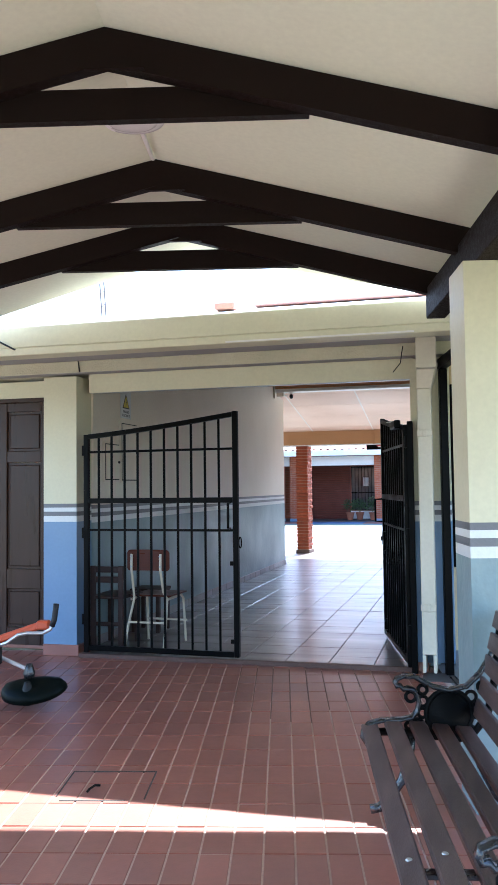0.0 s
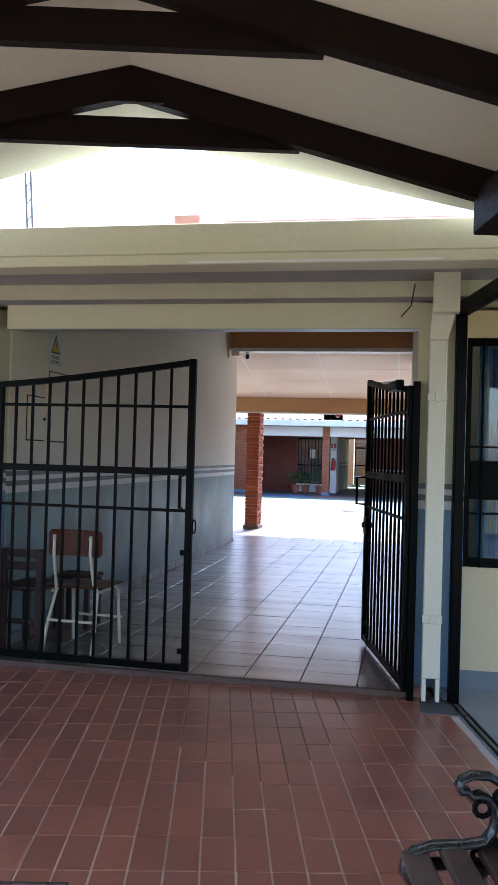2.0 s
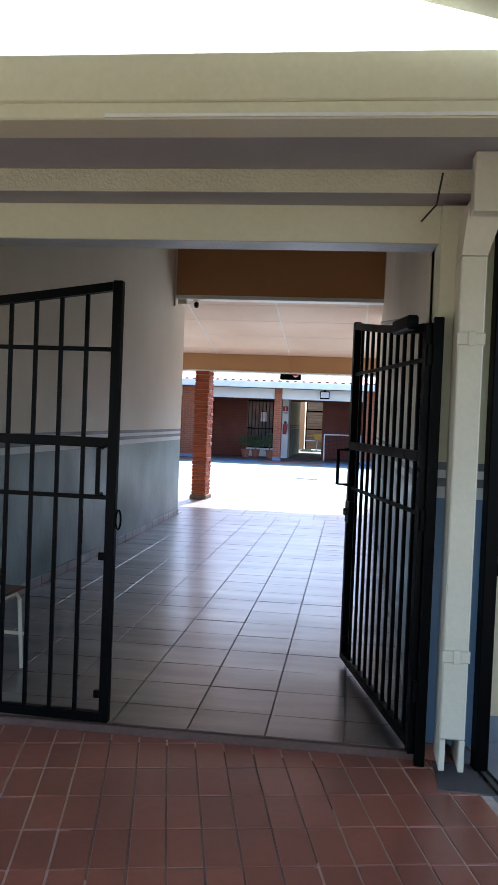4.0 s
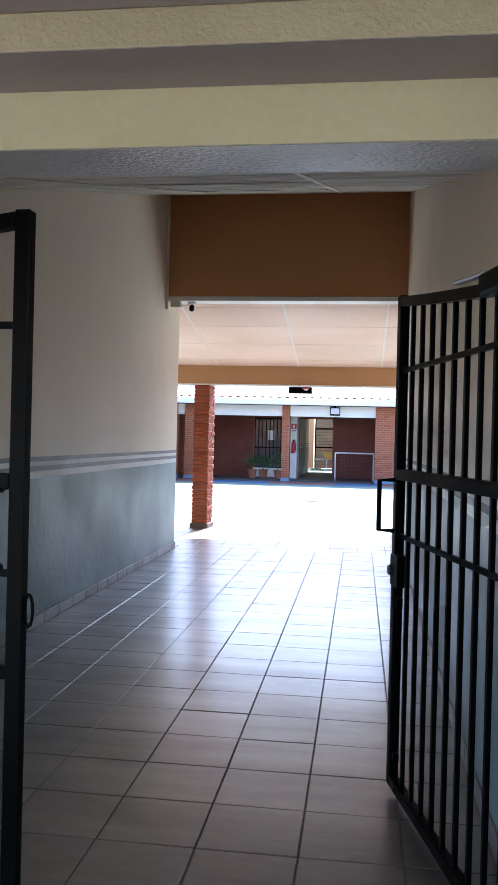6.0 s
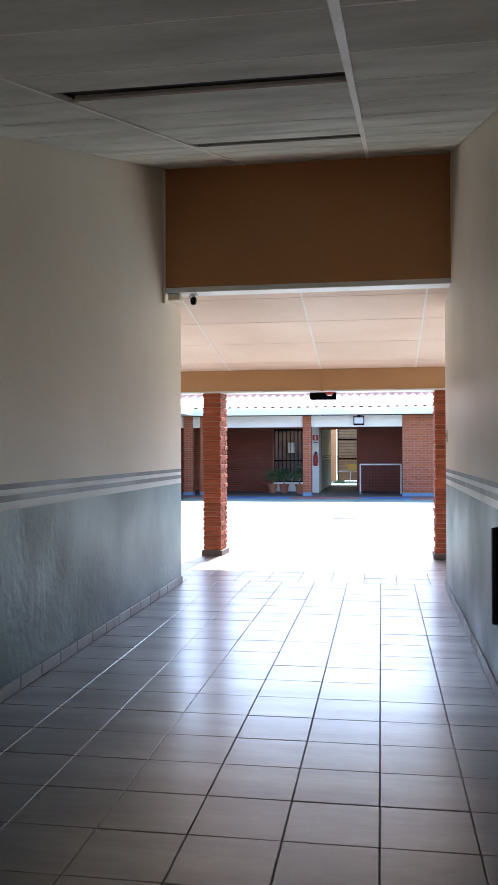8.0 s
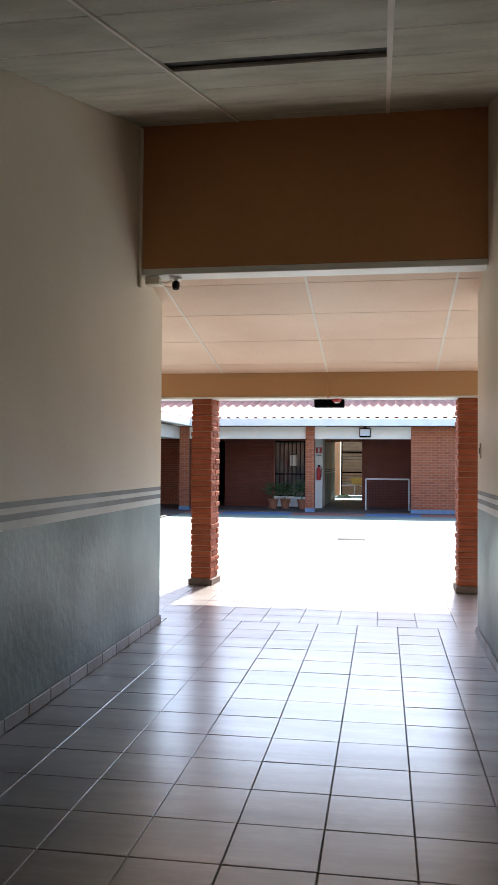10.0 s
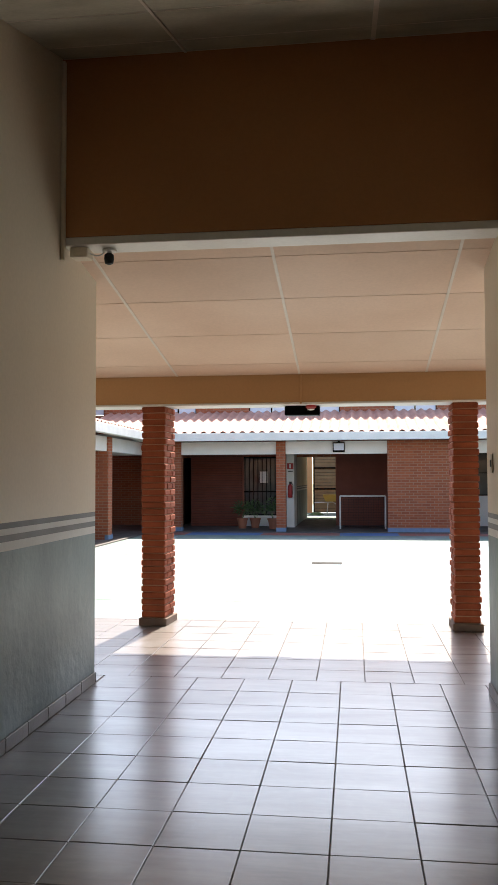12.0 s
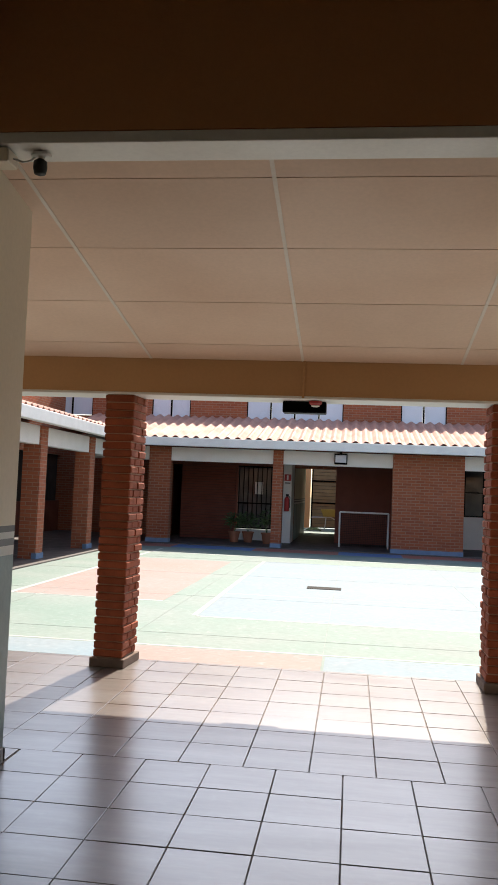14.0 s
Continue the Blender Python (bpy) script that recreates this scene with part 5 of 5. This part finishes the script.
sgte = thing("slatted_gate", "wide tan gate of horizontal boards on a dark frame", "gate", "", pose(-3.1, 47.05, 0))
part("backing", Shape().box(0.06, 2.6, 0.032, 0.05, 0.02, 2.88), SLOT, sgte)
for k in range(19):
    part("board", Shape().box(0.06, 2.6, 0.0, 0.03, 0.06 + 0.148 * k, 0.06 + 0.148 * k + 0.135, 0.006), BOARDS, sgte)
for a in ((0, 0.06, 0, 2.9), (2.6, 2.66, 0, 2.9)):
    part("post", Shape().box(a[0], a[1], -0.03, 0.05, a[2], a[3], 0.005), BLACK, sgte)
for z in (1.05, 2.0):
    part("rail", Shape().box(0.06, 2.6, -0.03, -0.001, z, z + 0.07, 0.005), BLACK, sgte)
wb = thing("wheelbarrow", "yellow wheelbarrow tipped against the slatted gate", "wheelbarrow", "", pose(-2.2, 45.9, 0.0))
tray = Shape()
tray.add([(-.3, -.25, .55), (.3, -.25, .55), (.3, .25, .55), (-.3, .25, .55), (-.42, -.36, .85), (.42, -.36, .85), (.42, .36, .85), (-.42, .36, .85)],
         [(0, 1, 2, 3), (0, 4, 5, 1), (1, 5, 6, 2), (2, 6, 7, 3), (3, 7, 4, 0)])
part("tray", tray, TRAYP, wb)
for y in (-0.2, 0.2):
    part("handle", Shape().tube([(-0.8, y, 0.5), (0, y, 0.52), (0.5, y * 0.4, 0.25)], 0.02, 8), STEELG, wb)
    part("leg", Shape().tube([(-0.2, y, 0.53), (-0.25, y, 0.0)], 0.016, 8), STEELG, wb)
part("wheel", Shape().lathe([(0.0, -0.04), (0.15, -0.04), (0.19, 0), (0.15, 0.04), (0.0, 0.04)], 16), RUBBER, wb, m=pose(0.55, 0, 0.19, 90, 0, 0))
hr = thing("garden_hose", "coiled green garden hose lying on the yard floor", "hose", "", pose(-2.85, 44.4, -0.01))
part("coil", Shape().tube([((0.30 - 0.003 * k) * math.cos(k * math.pi / 8), (0.30 - 0.003 * k) * math.sin(k * math.pi / 8), 0.03 + 0.0022 * k) for k in range(50)], 0.022, 6), LEAF, hr)

# white dado and barred window further along the far gallery
s = Shape()
s.box(1.75, 9, 36.27, 36.33, 0.02, 0.98)
solid("wall_far_dado", s, WHITE, "white painted low wall of the far gallery", "wall")
fw = thing("window_8", "wide barred window with pale panes in the far gallery", "window", "", pose(1.95, 36.27, 0.99), "structure")
for k in range(6):
    part("pane", Shape().box(0.05 + 0.55 * k, 0.55 + 0.55 * k, 0.03, 0.04, 0.03, 1.42), FROST_D, fw)
for k in range(7):
    part("mullion", Shape().box(0.55 * k, 0.05 + 0.55 * k, 0.0, 0.05, 0.0, 1.45, 0.004), BLACK, fw)
for z in (0.0, 0.7, 1.42):
    part("cross_bar", Shape().box(0.0, 3.35, -0.03, -0.001, z, z + 0.035, 0.003), BLACK, fw)

# small goal, floodlight on the lintel
gl = thing("small_goal", "small white football goal with a black net", "goal", "", pose(-1.68, 34.55, 0.02))
GW, GH = 1.36, 0.99
for x in (0, GW):
    part("post", Shape().rod((x, 0, 0), (x, 0, GH), 0.025, 10), WHITE, gl)
    part("stay", Shape().tube([(x, 0, GH), (x, 0.45, 0.55), (x, 0.6, 0.02)], 0.015, 6), WHITE, gl)
part("crossbar", Shape().rod((0, 0, GH), (GW, 0, GH), 0.025, 10), WHITE, gl)
nt_ = Shape()
for k in range(28):
    x = GW * k / 27
    nt_.tube([(x, 0.01, GH - 0.02), (x, 0.45, 0.5), (x, 0.6, 0.02)], 0.004, 3)
for k in range(20):
    f = k / 19
    y, z = (0.45 * f * 2, GH - (GH - 0.5) * f * 2) if f < 0.5 else (0.45 + 0.15 * (f - 0.5) * 2, 0.5 - 0.48 * (f - 0.5) * 2)
    nt_.tube([(0, y, z), (GW, y, z)], 0.004, 3)
part("net", nt_, NET, gl, "black mesh net", kind="stuff")
fl = thing("floodlight", "black framed floodlight on the far lintel", "floodlight", "", pose(-1.68, 33.1, 2.30))
part("housing", Shape().box(-0.17, 0.17, -0.09, 0.0, 0.0, 0.28, 0.01), BLACK, fl)
part("lens", Shape().box(-0.145, 0.145, -0.098, -0.0905, 0.05, 0.25, 0.004), FROST, fl)
part("bracket", Shape().box(-0.03, 0.03, -0.04, 0.018, 0.2805, 0.36, 0.004), BLACK, fl)
dr = Shape()
dr.box(-2.03, -1.48, 24.2, 24.55, -0.011, -0.006)
for k in range(14):
    dr.box(-2.02 + 0.039 * k, -2.0 + 0.039 * k, 24.22, 24.53, -0.006, -0.003)
solid("drain_grate", dr, CASTI, "dark iron drain grate in the court", "drain grate", kind="")
# joints scored in the court
jt = Shape()
for x in (-5.6, -3.57, -1.585, 0.45, 2.5):
    jt.box(x - 0.004, x + 0.004, 18.1, 33.0, -0.0135, -0.0099)
for y in (19.5, 22.6, 25.7, 28.8):
    jt.box(-9, 8, y - 0.002, y + 0.002, -0.0135, -0.0098)
solid("court_joint", jt, JOINT, "dark expansion joints of the court slab", "joint")
for k, y in enumerate((22.2, 25.3, 28.3, 31.4)):
    ld = thing("door_%d" % (k + 2), "dark brown door leaf widened to blacken the side gallery's bay", "door", "", pose(-10.6, y, 0.02), "structure")
    # leaf is widened and dark to imitate the unlit depth between piers
    part("leaf", Shape().box(0.002, 0.05, -1.35, 1.35, 0, 2.2, 0.006), DOORW, ld)
    part("transom", Shape().box(0.002, 0.06, -1.4, 1.4, 2.201, 2.26, 0.006), BLACK, ld)

# ---- floor tiles, piece by piece ----


def tile_mesh(name, w, d, th, mats):
    return Shape().box(-w / 2, w / 2, -d / 2, d / 2, -th, 0, 0.0025).mesh(name, mats)


rng = random.Random(4)
clay = tile_mesh("clay_tile", 0.1207, 0.2565, 0.02, TERRA)
patio_floor = tagged(new("floor_patio"), "red clay paving tiles of the patio", "floor", kind="structure")
rest = Shape()
TU, TV = 0.1279, 0.2635
for i in range(-34, 21):
    for j in range(-8, 31):
        u, v = 0.043 + TU * (i + 0.5), 4.70 + TV * (j - 18 + 0.5)
        p = PATIO @ Vector((u, v, 0))
        if not (-6.3 < p.x < 1.8 and p.y < (6.85 if p.x > -3.6 else 6.95)) or u > 1.36:
            continue
        dz = rng.uniform(-0.0015, 0.0015)
        near = -1.45 < u < 0.55 and 3.55 < v < 8
        if near and len(patio_floor.children) < 300:
            ob = new("clay_tile", clay)
            ob.parent = patio_floor
            ob.matrix_basis = PATIO @ pose(u, v, PZ + dz, rng.uniform(-.25, .25), rng.uniform(-.25, .25), rng.uniform(-.3, .3))
        else:
            rest.box(-0.06035, 0.06035, -0.12825, 0.12825, -0.02, 0, 0.0025, 0, PATIO @ pose(u, v, PZ + dz, rng.uniform(-.2, .2), rng.uniform(-.2, .2), 0))
part("clay_tile_field", rest, TERRA_J, patio_floor, kind="stuff")

TP = 0.365
ceramic = tile_mesh("ceramic_tile", TP - 0.0046, TP - 0.0046, 0.02, TILE)
passage_floor = tagged(new("floor_passage"), "brown glazed ceramic tiles of the passage and gallery", "floor", kind="structure")
rest = Shape()


def lay(x0, x1, y0, y1, ox, oy):
    """Whole and cut tiles of the passage grid between two bounds."""
    for i in range(math.floor((x0 - ox) / TP), math.ceil((x1 - ox) / TP)):
        for j in range(math.floor((y0 - oy) / TP), math.ceil((y1 - oy) / TP)):
            a, b = max(x0, ox + i * TP) + .0023, min(x1, ox + (i + 1) * TP) - .0023
            c, d = max(y0, oy + j * TP) + .0023, min(y1, oy + (j + 1) * TP) - .0023
            if b - a < 0.02 or d - c < 0.02:
                continue
            dz, rx, ry = rng.uniform(-.001, .001), rng.uniform(-.2, .2), rng.uniform(-.2, .2)
            if b - a > TP - .012 and d - c > TP - .012 and XL < a and b < XR + 0.1 and len(passage_floor.children) < 300:
                ob = new("ceramic_tile", ceramic)
                ob.parent = passage_floor
                ob.matrix_basis = pose((a + b) / 2, (c + d) / 2, dz, rx, ry, 0)
            else:
                rest.box(-(b - a) / 2, (b - a) / 2, -(d - c) / 2, (d - c) / 2, -.02, 0, .0025, 0, pose((a + b) / 2, (c + d) / 2, dz, rx, ry, 0))


lay(XL, XR, 6.75, 15.43, -1.36, 7.4)
lay(-9.5, XL, Y1, 15.43, -1.36, 7.4)
lay(XR, 7.0, Y1, 15.43, -1.36, 7.4)
lay(-9.5, 7.0, 15.43, 18.05, -1.36 + 0.18, 15.43)
part("ceramic_tile_field", rest, TILE_J, passage_floor, kind="stuff")
